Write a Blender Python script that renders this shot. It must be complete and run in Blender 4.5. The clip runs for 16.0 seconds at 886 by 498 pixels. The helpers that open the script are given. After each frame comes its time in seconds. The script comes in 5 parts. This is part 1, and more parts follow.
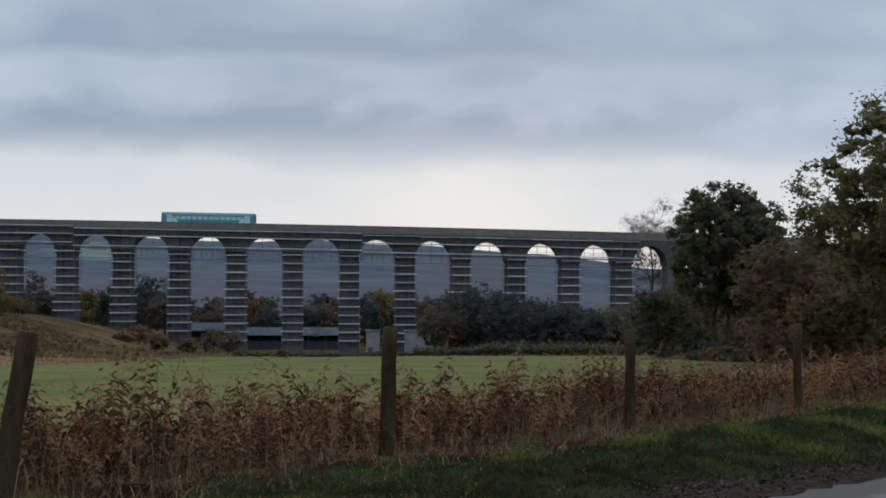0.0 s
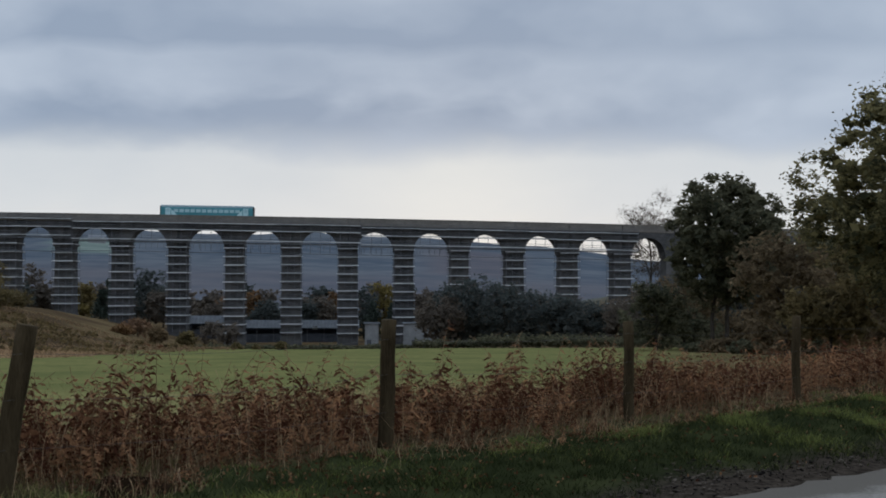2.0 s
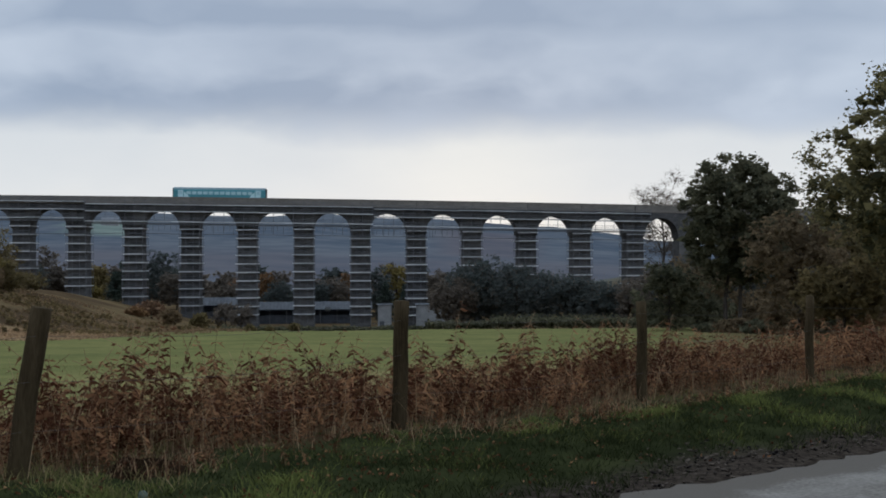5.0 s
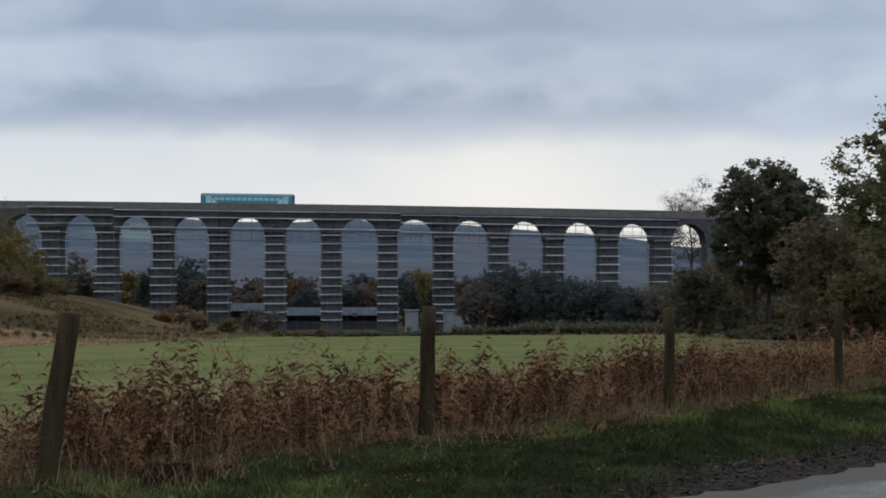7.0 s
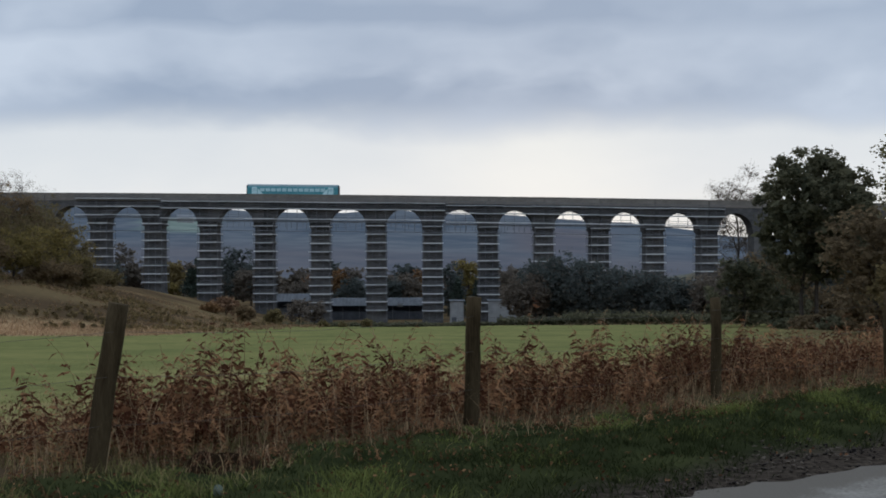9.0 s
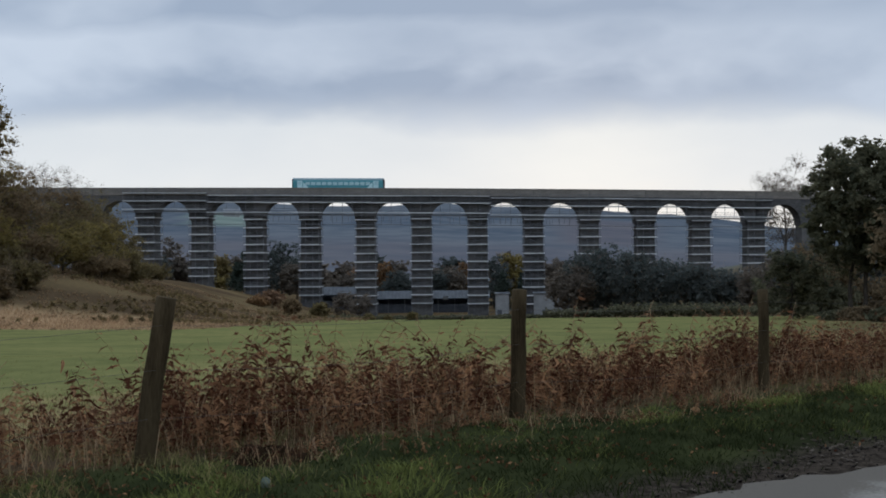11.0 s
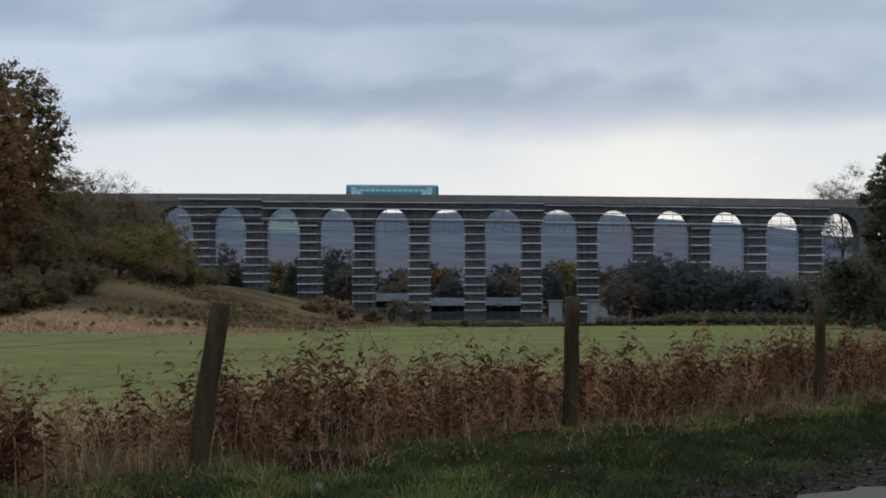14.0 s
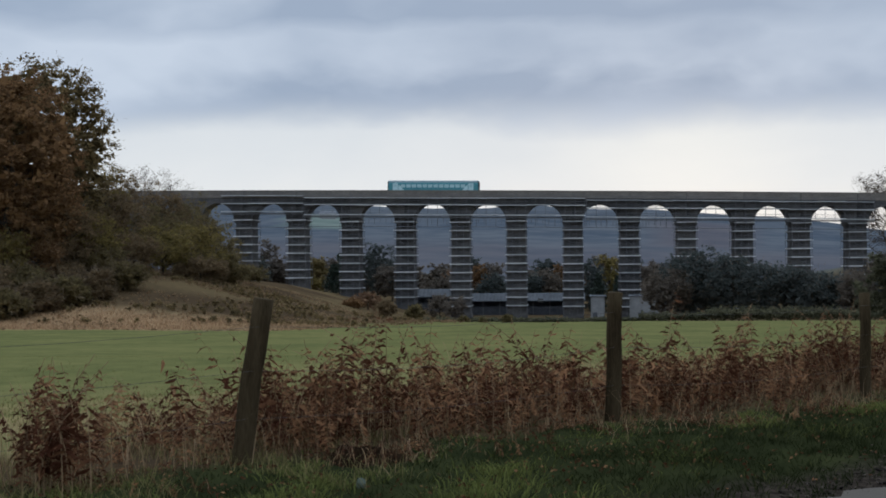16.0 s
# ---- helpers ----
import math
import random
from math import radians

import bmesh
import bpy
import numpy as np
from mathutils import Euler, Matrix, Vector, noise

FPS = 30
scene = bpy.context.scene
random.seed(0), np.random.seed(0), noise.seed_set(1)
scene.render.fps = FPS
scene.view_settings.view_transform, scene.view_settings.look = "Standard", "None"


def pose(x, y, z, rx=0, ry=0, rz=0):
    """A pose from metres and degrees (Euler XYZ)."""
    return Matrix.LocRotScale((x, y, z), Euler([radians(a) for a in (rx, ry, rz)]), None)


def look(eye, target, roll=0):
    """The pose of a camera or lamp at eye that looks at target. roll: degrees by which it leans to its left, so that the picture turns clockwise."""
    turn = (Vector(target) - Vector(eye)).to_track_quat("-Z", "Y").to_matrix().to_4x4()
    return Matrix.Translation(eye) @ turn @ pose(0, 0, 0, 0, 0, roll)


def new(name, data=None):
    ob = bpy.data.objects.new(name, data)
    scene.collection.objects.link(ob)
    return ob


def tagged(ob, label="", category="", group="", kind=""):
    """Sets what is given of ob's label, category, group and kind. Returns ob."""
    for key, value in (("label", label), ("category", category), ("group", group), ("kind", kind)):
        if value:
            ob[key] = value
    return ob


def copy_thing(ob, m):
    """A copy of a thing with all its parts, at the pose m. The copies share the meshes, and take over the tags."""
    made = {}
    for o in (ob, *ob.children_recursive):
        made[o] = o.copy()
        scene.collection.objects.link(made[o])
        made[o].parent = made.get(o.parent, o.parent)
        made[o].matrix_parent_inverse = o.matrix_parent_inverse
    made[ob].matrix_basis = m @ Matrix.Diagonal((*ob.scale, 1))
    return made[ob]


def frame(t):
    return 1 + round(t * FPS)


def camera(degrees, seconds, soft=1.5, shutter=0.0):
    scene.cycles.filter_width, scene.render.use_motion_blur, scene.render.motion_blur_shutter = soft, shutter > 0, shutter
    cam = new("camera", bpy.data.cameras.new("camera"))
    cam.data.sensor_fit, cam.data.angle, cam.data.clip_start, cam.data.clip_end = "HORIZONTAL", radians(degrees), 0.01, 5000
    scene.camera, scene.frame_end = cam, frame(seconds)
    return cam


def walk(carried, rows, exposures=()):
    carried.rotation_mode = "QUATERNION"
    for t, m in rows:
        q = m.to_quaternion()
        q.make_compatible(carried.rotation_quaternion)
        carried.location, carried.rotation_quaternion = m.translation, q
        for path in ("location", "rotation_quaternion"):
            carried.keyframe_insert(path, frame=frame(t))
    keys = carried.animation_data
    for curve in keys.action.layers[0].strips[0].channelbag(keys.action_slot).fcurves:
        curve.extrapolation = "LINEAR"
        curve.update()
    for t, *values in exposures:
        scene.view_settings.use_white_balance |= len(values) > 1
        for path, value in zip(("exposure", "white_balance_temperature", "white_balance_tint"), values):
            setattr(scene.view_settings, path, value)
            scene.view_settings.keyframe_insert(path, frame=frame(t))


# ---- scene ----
cam = camera(35.5, 16.0, soft=1.8)
EYE = 1.6
# seconds, yaw, pitch, roll: the camera turns where it stands
TURNS = [
    (0.0, -3.451, 1.831, 0.128),
    (0.5, -3.525, 1.179, 0.175),
    (1.0, -3.928, 0.957, 0.197),
    (1.5, -4.111, 1.183, 0.223),
    (2.0, -3.505, 1.515, 0.009),
    (2.5, -3.140, 1.438, -0.020),
    (3.0, -2.999, 1.078, -0.239),
    (3.5, -3.100, 0.723, -0.189),
    (6.0, -2.637, 0.773, -0.236),
    (6.5, -2.237, 0.950, -0.140),
    (7.0, -1.862, 0.983, -0.155),
    (7.5, -1.458, 0.981, -0.161),
    (8.0, -1.071, 0.919, -0.186),
    (8.5, -0.512, 0.701, -0.243),
    (9.0, 0.000, 0.585, -0.300),
    (9.5, 0.667, 0.385, -0.417),
    (12.0, 2.180, 0.294, -0.412),
    (12.5, 2.334, 0.381, -0.294),
    (13.0, 2.726, 0.315, -0.240),
    (13.5, 3.477, 0.429, -0.157),
    (14.0, 4.075, 0.604, -0.227),
    (14.5, 4.639, 0.815, -0.245),
    (15.0, 5.087, 0.679, -0.253),
    (15.5, 5.482, 0.481, -0.401),
    (16.0, 5.799, 0.430, -0.466),
]
walk(cam, [(t, pose(0, 0, EYE, 90 + pitch, -roll, yaw)) for t, yaw, pitch, roll in TURNS],
     exposures=[(0.0, 0.02), (0.7, 0.02), (1.5, -0.08), (3.0, 0.02), (7.0, 0.08), (12.0, 0.15), (16.0, 0.12)])

# ---------------------------------------------------------------- world and sun
SUN_AZ, SUN_EL = radians(4.0), radians(5.0)
world = bpy.data.worlds.new("overcast_sky")
scene.world = world
world.use_nodes = True


def build_sky():
    nt = world.node_tree
    nt.nodes.clear()
    N, L = nt.nodes.new, nt.links.new
    out = N("ShaderNodeOutputWorld")
    bg = N("ShaderNodeBackground")
    L(bg.outputs[0], out.inputs[0])
    tc = N("ShaderNodeTexCoord")
    sep = N("ShaderNodeSeparateXYZ")
    L(tc.outputs["Generated"], sep.inputs[0])

    def m(op, a, b=None, c=None):
        n = N("ShaderNodeMath")
        n.operation = op
        for i, v in enumerate((a, b, c)):
            if v is None:
                continue
            if isinstance(v, (int, float)):
                n.inputs[i].default_value = v
            else:
                L(v, n.inputs[i])
        return n.outputs[0]

    # clouds lie on a flat deck: the direction divided by its height
    zz = m("ADD", m("MAXIMUM", sep.outputs[2], 0.0), 0.40)
    cx, cy = m("DIVIDE", sep.outputs[0], zz), m("DIVIDE", sep.outputs[1], zz)
    comb = N("ShaderNodeCombineXYZ")
    L(cx, comb.inputs[0])
    L(cy, comb.inputs[1])
    comb.inputs[2].default_value = 3.7

    def noise_tex(scale, detail, rough, dist=0.0):
        n = N("ShaderNodeTexNoise")
        n.inputs["Scale"].default_value = scale
        n.inputs["Detail"].default_value = detail
        n.inputs["Roughness"].default_value = rough
        n.inputs["Distortion"].default_value = dist
        L(comb.outputs[0], n.inputs["Vector"])
        return n.outputs["Fac"]

    big = noise_tex(2.6, 4, 0.5, 0.3)
    fine = noise_tex(8.0, 5, 0.5, 0.2)
    mix_n = m("ADD", m("MULTIPLY", big, 0.82), m("MULTIPLY", fine, 0.18))
    # the deck's lower edge stands about six degrees above the horizon
    elev = m("ADD", sep.outputs[2], m("MULTIPLY", m("SUBTRACT", mix_n, 0.5), 0.07))
    edge = N("ShaderNodeMapRange")
    edge.interpolation_type = "SMOOTHSTEP"
    edge.inputs[1].default_value, edge.inputs[2].default_value = 0.086, 0.116
    L(elev, edge.inputs[0])
    clouds = N("ShaderNodeValToRGB")
    cr = clouds.color_ramp
    cr.elements[0].position, cr.elements[0].color = 0.34, (0.325, 0.410, 0.545, 1)
    cr.elements[1].position, cr.elements[1].color = 0.66, (0.555, 0.64, 0.765, 1)
    # tiers of the deck: a grey underside, paler heaps above it on one side, grey again higher up
    tier = N("ShaderNodeValToRGB")
    tr = tier.color_ramp
    tr.elements[0].position, tr.elements[0].color = 0.105, (0.38, 0.38, 0.38, 1)
    tr.elements[1].position, tr.elements[1].color = 0.30, (0.5, 0.5, 0.5, 1)
    for pos, g in ((0.120, 0.40), (0.136, 0.58), (0.156, 0.62), (0.168, 0.38), (0.190, 0.42)):
        el = tr.elements.new(pos)
        el.color = (g, g, g, 1)
    L(m("ADD", m("ADD", sep.outputs[2], m("MULTIPLY", m("SUBTRACT", big, 0.5), 0.05)), m("MULTIPLY", m("SUBTRACT", fine, 0.5), 0.03)), tier.inputs[0])
    side = N("ShaderNodeMapRange")
    side.inputs[1].default_value, side.inputs[2].default_value, side.inputs[3].default_value, side.inputs[4].default_value = -0.02, 0.22, 1.0, 0.45
    L(sep.outputs[0], side.inputs[0])
    heap = m("MULTIPLY", m("SUBTRACT", tier.outputs[0], 0.5), m("MULTIPLY", side.outputs[0], 0.8))
    L(m("ADD", mix_n, heap), clouds.inputs[0])
    low = N("ShaderNodeValToRGB")
    lr = low.color_ramp
    lr.elements[0].position, lr.elements[0].color = 0.0, (0.84, 0.84, 0.81, 1)
    lr.elements[1].position, lr.elements[1].color = 0.12, (0.64, 0.70, 0.765, 1)
    e = lr.elements.new(0.055)
    e.color = (0.745, 0.785, 0.82, 1)
    L(m("ADD", sep.outputs[2], m("MULTIPLY", m("SUBTRACT", fine, 0.5), 0.05)), low.inputs[0])
    mix = N("ShaderNodeMix")
    mix.data_type = "RGBA"
    L(edge.outputs[0], mix.inputs[0])
    L(low.outputs[0], mix.inputs[6])
    L(clouds.outputs[0], mix.inputs[7])
    sky = N("ShaderNodeTexSky")
    sky.sky_type, sky.sun_disc = "NISHITA", False
    sky.sun_elevation, sky.sun_rotation = SUN_EL, SUN_AZ
    veil = N("ShaderNodeMix")
    veil.data_type, veil.blend_type = "RGBA", "ADD"
    veil.inputs[0].default_value = 0.0015
    L(mix.outputs[2], veil.inputs[6])
    L(sky.outputs[0], veil.inputs[7])
    dot = N("ShaderNodeVectorMath")
    dot.operation = "DOT_PRODUCT"
    L(tc.outputs["Generated"], dot.inputs[0])
    dot.inputs[1].default_value = (math.sin(SUN_AZ) * math.cos(SUN_EL), math.cos(SUN_AZ) * math.cos(SUN_EL), math.sin(SUN_EL))
    lit = m("MULTIPLY", m("POWER", m("MAXIMUM", dot.outputs["Value"], 0.0), 420.0), m("SUBTRACT", 1.0, edge.outputs[0]))
    glow = N("ShaderNodeMix")
    glow.data_type, glow.blend_type = "RGBA", "ADD"
    L(lit, glow.inputs[0])
    L(veil.outputs[2], glow.inputs[6])
    glow.inputs[7].default_value = (0.10, 0.080, 0.040, 1)
    L(glow.outputs[2], bg.inputs[0])
    # an overcast sky grows brighter towards the zenith
    up = N("ShaderNodeMapRange")
    up.inputs[1].default_value, up.inputs[2].default_value, up.inputs[3].default_value, up.inputs[4].default_value = 0.22, 0.9, 0.92, 2.3
    L(sep.outputs[2], up.inputs[0])
    L(up.outputs[0], bg.inputs[1])


build_sky()
sun_data = bpy.data.lights.new("sun", "SUN")
sun_data.energy, sun_data.angle, sun_data.color = 0.5, radians(25), (1.0, 0.95, 0.88)
sun = new("sun", sun_data)
sun.matrix_world = look((0, 0, 0), (-math.sin(SUN_AZ) * math.cos(SUN_EL), -math.cos(SUN_AZ) * math.cos(SUN_EL), -math.sin(SUN_EL)))
sun.location = (0, 0, 60)


# ---------------------------------------------------------------- materials
def material(name, c1, c2, scale=4.0, rough=0.85, bump=0.3, fine=8.0, metal=0.0, island=0.0, obj=0.0, stretch=(1, 1, 1), dist=0.02, spec=0.3, trans=0.0, tone=0.0):
    """Two colours mixed by coarse and fine noise, with relief; island/obj: lightness spread per piece."""
    mt = bpy.data.materials.new(name)
    mt.use_nodes = True
    nt = mt.node_tree
    N, L = nt.nodes.new, nt.links.new
    b = nt.nodes["Principled BSDF"]
    tc = N("ShaderNodeTexCoord")
    mp = N("ShaderNodeMapping")
    mp.inputs["Scale"].default_value = stretch
    L(tc.outputs["Object"], mp.inputs[0])
    n1, n2 = N("ShaderNodeTexNoise"), N("ShaderNodeTexNoise")
    for n, s, d in ((n1, scale, 4), (n2, scale * fine, 5)):
        n.inputs["Scale"].default_value = s
        n.inputs["Detail"].default_value = d
        L(mp.outputs[0], n.inputs["Vector"])
    add = N("ShaderNodeMath")
    add.operation = "ADD"
    h1, h2 = N("ShaderNodeMath"), N("ShaderNodeMath")
    for h, n, k in ((h1, n1, 0.6), (h2, n2, 0.4)):
        h.operation = "MULTIPLY"
        h.inputs[1].default_value = k
        L(n.outputs["Fac"], h.inputs[0])
    L(h1.outputs[0], add.inputs[0])
    L(h2.outputs[0], add.inputs[1])
    val = add.outputs[0]
    for on, k, node, sock in ((island > 0, island, "ShaderNodeNewGeometry", "Random Per Island"), (obj > 0, obj, "ShaderNodeObjectInfo", "Random"), (tone > 0, tone, "ShaderNodeAttribute", "Fac")):
        if on:
            g = N(node)
            if node == "ShaderNodeAttribute":
                g.attribute_name = "tone"
            mm = N("ShaderNodeMath")
            mm.operation = "MULTIPLY_ADD"
            mm.inputs[1].default_value, mm.inputs[2].default_value = k, -k / 2
            L(g.outputs[sock], mm.inputs[0])
            a2 = N("ShaderNodeMath")
            a2.operation = "ADD"
            L(val, a2.inputs[0])
            L(mm.outputs[0], a2.inputs[1])
            val = a2.outputs[0]
    ramp = N("ShaderNodeValToRGB")
    r = ramp.color_ramp
    r.elements[0].position, r.elements[0].color = 0.34, (*c1, 1)
    r.elements[1].position, r.elements[1].color = 0.66, (*c2, 1)
    L(val, ramp.inputs[0])
    L(ramp.outputs[0], b.inputs["Base Color"])
    b.inputs["Roughness"].default_value = rough
    b.inputs["Metallic"].default_value = metal
    b.inputs["Specular IOR Level"].default_value = spec
    if bump:
        bp = N("ShaderNodeBump")
        bp.inputs["Strength"].default_value = bump
        bp.inputs["Distance"].default_value = dist
        L(n2.outputs["Fac"], bp.inputs["Height"])
        L(bp.outputs[0], b.inputs["Normal"])
    if trans:
        tl = N("ShaderNodeBsdfTranslucent")
        L(ramp.outputs[0], tl.inputs[0])
        ms = N("ShaderNodeMixShader")
        ms.inputs[0].default_value = trans
        L(b.outputs[0], ms.inputs[1])
        L(tl.outputs[0], ms.inputs[2])
        L(ms.outputs[0], nt.nodes["Material Output"].inputs[0])
    return mt


def ground_material():
    """Pasture, dead bracken, rushes and mud, blended by the land cover stored on the ground's points."""
    mt = bpy.data.materials.new("ground_cover")
    mt.use_nodes = True
    nt = mt.node_tree
    N, L = nt.nodes.new, nt.links.new
    b = nt.nodes["Principled BSDF"]
    tc = N("ShaderNodeTexCoord")
    at = N("ShaderNodeAttribute")
    at.attribute_name = "cover"
    sp = N("ShaderNodeSeparateColor")
    L(at.outputs["Color"], sp.inputs[0])

    def tex(scale, detail=5):
        n = N("ShaderNodeTexNoise")
        n.inputs["Scale"].default_value, n.inputs["Detail"].default_value = scale, detail
        L(tc.outputs["Object"], n.inputs["Vector"])
        return n.outputs["Fac"]

    def ramp(fac, p1, c1, p2, c2):
        n = N("ShaderNodeValToRGB")
        e = n.color_ramp.elements
        e[0].position, e[0].color, e[1].position, e[1].color = p1, (*c1, 1), p2, (*c2, 1)
        L(fac, n.inputs[0])
        return n.outputs[0]

    def mix(fac, a, c):
        n = N("ShaderNodeMix")
        n.data_type = "RGBA"
        if isinstance(fac, float):
            n.inputs[0].default_value = fac
        else:
            L(fac, n.inputs[0])
        L(a, n.inputs[6])
        L(c, n.inputs[7])
        return n.outputs[2]

    coarse, mid, fine = tex(0.16, 8), tex(1.3, 9), tex(14.0, 6)
    pasture = mix(0.45, ramp(coarse, 0.36, (0.092, 0.104, 0.037), 0.64, (0.160, 0.152, 0.056)), ramp(mid, 0.32, (0.086, 0.088, 0.034), 0.68, (0.178, 0.162, 0.064)))
    heath = mix(0.35, ramp(tex(0.07, 7), 0.42, (0.050, 0.031, 0.020), 0.60, (0.128, 0.090, 0.046)), ramp(mid, 0.35, (0.062, 0.050, 0.026), 0.65, (0.125, 0.086, 0.045)))
    rush = mix(0.5, ramp(coarse, 0.4, (0.290, 0.180, 0.098), 0.6, (0.380, 0.255, 0.145)), ramp(mid, 0.3, (0.13, 0.08, 0.04), 0.7, (0.33, 0.23, 0.12)))
    mud = ramp(fine, 0.3, (0.013, 0.010, 0.008), 0.7, (0.058, 0.046, 0.035))
    c = mix(sp.outputs[0], pasture, heath)
    c = mix(sp.outputs[1], c, rush)
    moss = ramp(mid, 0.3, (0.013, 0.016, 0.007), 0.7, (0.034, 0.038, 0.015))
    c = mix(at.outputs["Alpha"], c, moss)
    c = mix(sp.outputs[2], c, mud)
    # woods, moor and a few fields across the valley, distance haze put into their colours
    hazed_moor = mix(0.5, ramp(tex(0.006, 6), 0.40, (0.064, 0.080, 0.100), 0.60, (0.112, 0.122, 0.132)), ramp(tex(0.03, 6), 0.40, (0.062, 0.074, 0.088), 0.60, (0.116, 0.124, 0.132)))
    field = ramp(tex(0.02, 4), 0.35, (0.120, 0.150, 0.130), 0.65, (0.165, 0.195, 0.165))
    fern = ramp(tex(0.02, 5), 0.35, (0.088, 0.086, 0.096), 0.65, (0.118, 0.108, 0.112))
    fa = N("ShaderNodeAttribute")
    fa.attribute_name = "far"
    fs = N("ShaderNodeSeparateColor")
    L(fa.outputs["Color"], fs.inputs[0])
    hazed_moor = mix(fs.outputs[1], hazed_moor, field)
    hazed_moor = mix(fs.outputs[2], hazed_moor, fern)
    c = mix(fs.outputs[0], c, hazed_moor)
    L(c, b.inputs["Base Color"])
    b.inputs["Roughness"].default_value = 0.95
    b.inputs["Specular IOR Level"].default_value = 0.0
    bp = N("ShaderNodeBump")
    bp.inputs["Strength"].default_value, bp.inputs["Distance"].default_value = 0.5, 0.06
    L(mid, bp.inputs["Height"])
    L(bp.outputs[0], b.inputs["Normal"])
    return mt


M_GROUND = ground_material()
M_ROAD = material("worn_asphalt", (0.095, 0.083, 0.068), (0.265, 0.245, 0.215), 0.9, 0.97, 0.7, 34, dist=0.015, spec=0.04, tone=0.6)
# arches, piers: colder and darker than the parapet, scaffold shade put into the colour
M_STONE = material("shaded_stone", (0.052, 0.052, 0.054), (0.128, 0.123, 0.117), 0.35, 0.9, 0.5, 7, obj=0.15, stretch=(1, 1, 2.2), dist=0.08, spec=0.05)
M_PARAPET = material("parapet_stone", (0.125, 0.112, 0.098), (0.215, 0.195, 0.172), 0.4, 0.9, 0.4, 8, obj=0.1, stretch=(1, 1, 2), dist=0.05, spec=0.08)
M_COPING = material("coping_stone", (0.12, 0.105, 0.09), (0.22, 0.195, 0.165), 0.4, 0.9, 0.4, 8, dist=0.05, spec=0.08)
# galvanised steel given the dark grey of tubes in shadow
M_TUBE = material("shaded_galvanised_tube", (0.085, 0.088, 0.095), (0.16, 0.164, 0.172), 2.0, 0.7, 0.1, 6, metal=0.2, spec=0.2)
M_BOARD = material("scaffold_board", (0.30, 0.31, 0.31), (0.50, 0.50, 0.49), 0.8, 0.8, 0.2, 9, obj=0.35, spec=0.08)
M_DECKBOARD = material("weathered_deck_board", (0.06, 0.06, 0.06), (0.12, 0.117, 0.112), 0.8, 0.9, 0.2, 9, obj=0.2, spec=0.05)
M_POST = material("weathered_post", (0.027, 0.019, 0.010), (0.075, 0.055, 0.031), 3.0, 0.95, 0.8, 7, obj=0.1, stretch=(4, 4, 0.6), dist=0.015, spec=0.02)
M_WIRE = material("dull_wire", (0.06, 0.055, 0.05), (0.11, 0.10, 0.09), 9.0, 0.8, 0.0, metal=0.2, spec=0.1)
M_BRACKEN = material("dead_bracken", (0.068, 0.026, 0.014), (0.325, 0.170, 0.086), 1.2, 0.95, 0.0, 6, island=0.30, tone=0.62, trans=0.4, spec=0.03)
M_BRACKEN_FAR = material("hillside_bracken", (0.175, 0.112, 0.064), (0.310, 0.210, 0.118), 0.09, 0.95, 0.0, 6, island=0.35, trans=0.5, spec=0.02)
M_STALK = material("bracken_stalk", (0.12, 0.07, 0.04), (0.30, 0.20, 0.11), 3.0, 0.8, 0.0, 6, island=0.5, spec=0.08)
M_STRAW = material("dry_grass", (0.15, 0.095, 0.05), (0.36, 0.25, 0.145), 1.2, 0.95, 0.0, 5, island=0.5, trans=0.3, spec=0.03)
M_RUSH = material("tawny_rush", (0.27, 0.165, 0.090), (0.48, 0.32, 0.185), 0.2, 0.9, 0.0, 6, island=0.5, trans=0.2, spec=0.05)
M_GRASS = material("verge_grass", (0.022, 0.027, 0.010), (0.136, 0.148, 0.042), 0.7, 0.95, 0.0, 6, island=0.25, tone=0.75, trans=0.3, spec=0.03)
M_LITTER = material("leaf_litter", (0.009, 0.007, 0.006), (0.085, 0.068, 0.052), 5.0, 0.95, 0.4, 6, island=0.7, spec=0.08)
M_EARTH = material("turned_earth", (0.008, 0.005, 0.003), (0.034, 0.021, 0.012), 9.0, 1.0, 0.8, 5, spec=0.0, dist=0.03)
M_DRYTUFT = material("yellowed_grass", (0.100, 0.088, 0.034), (0.250, 0.205, 0.090), 1.5, 0.95, 0.0, 5, island=0.5, trans=0.3, spec=0.03)
M_BARK = material("bark", (0.025, 0.020, 0.016), (0.075, 0.062, 0.050), 2.0, 0.95, 0.6, 7, stretch=(2, 2, 0.5), dist=0.05, spec=0.08)
M_TWIG = material("pale_twig", (0.07, 0.058, 0.048), (0.15, 0.128, 0.105), 0.6, 0.9, 0.0, 6)
M_SHOOT = material("brown_shoot", (0.10, 0.075, 0.05), (0.20, 0.15, 0.10), 0.4, 0.95, 0.0, 6, island=0.4, spec=0.02)
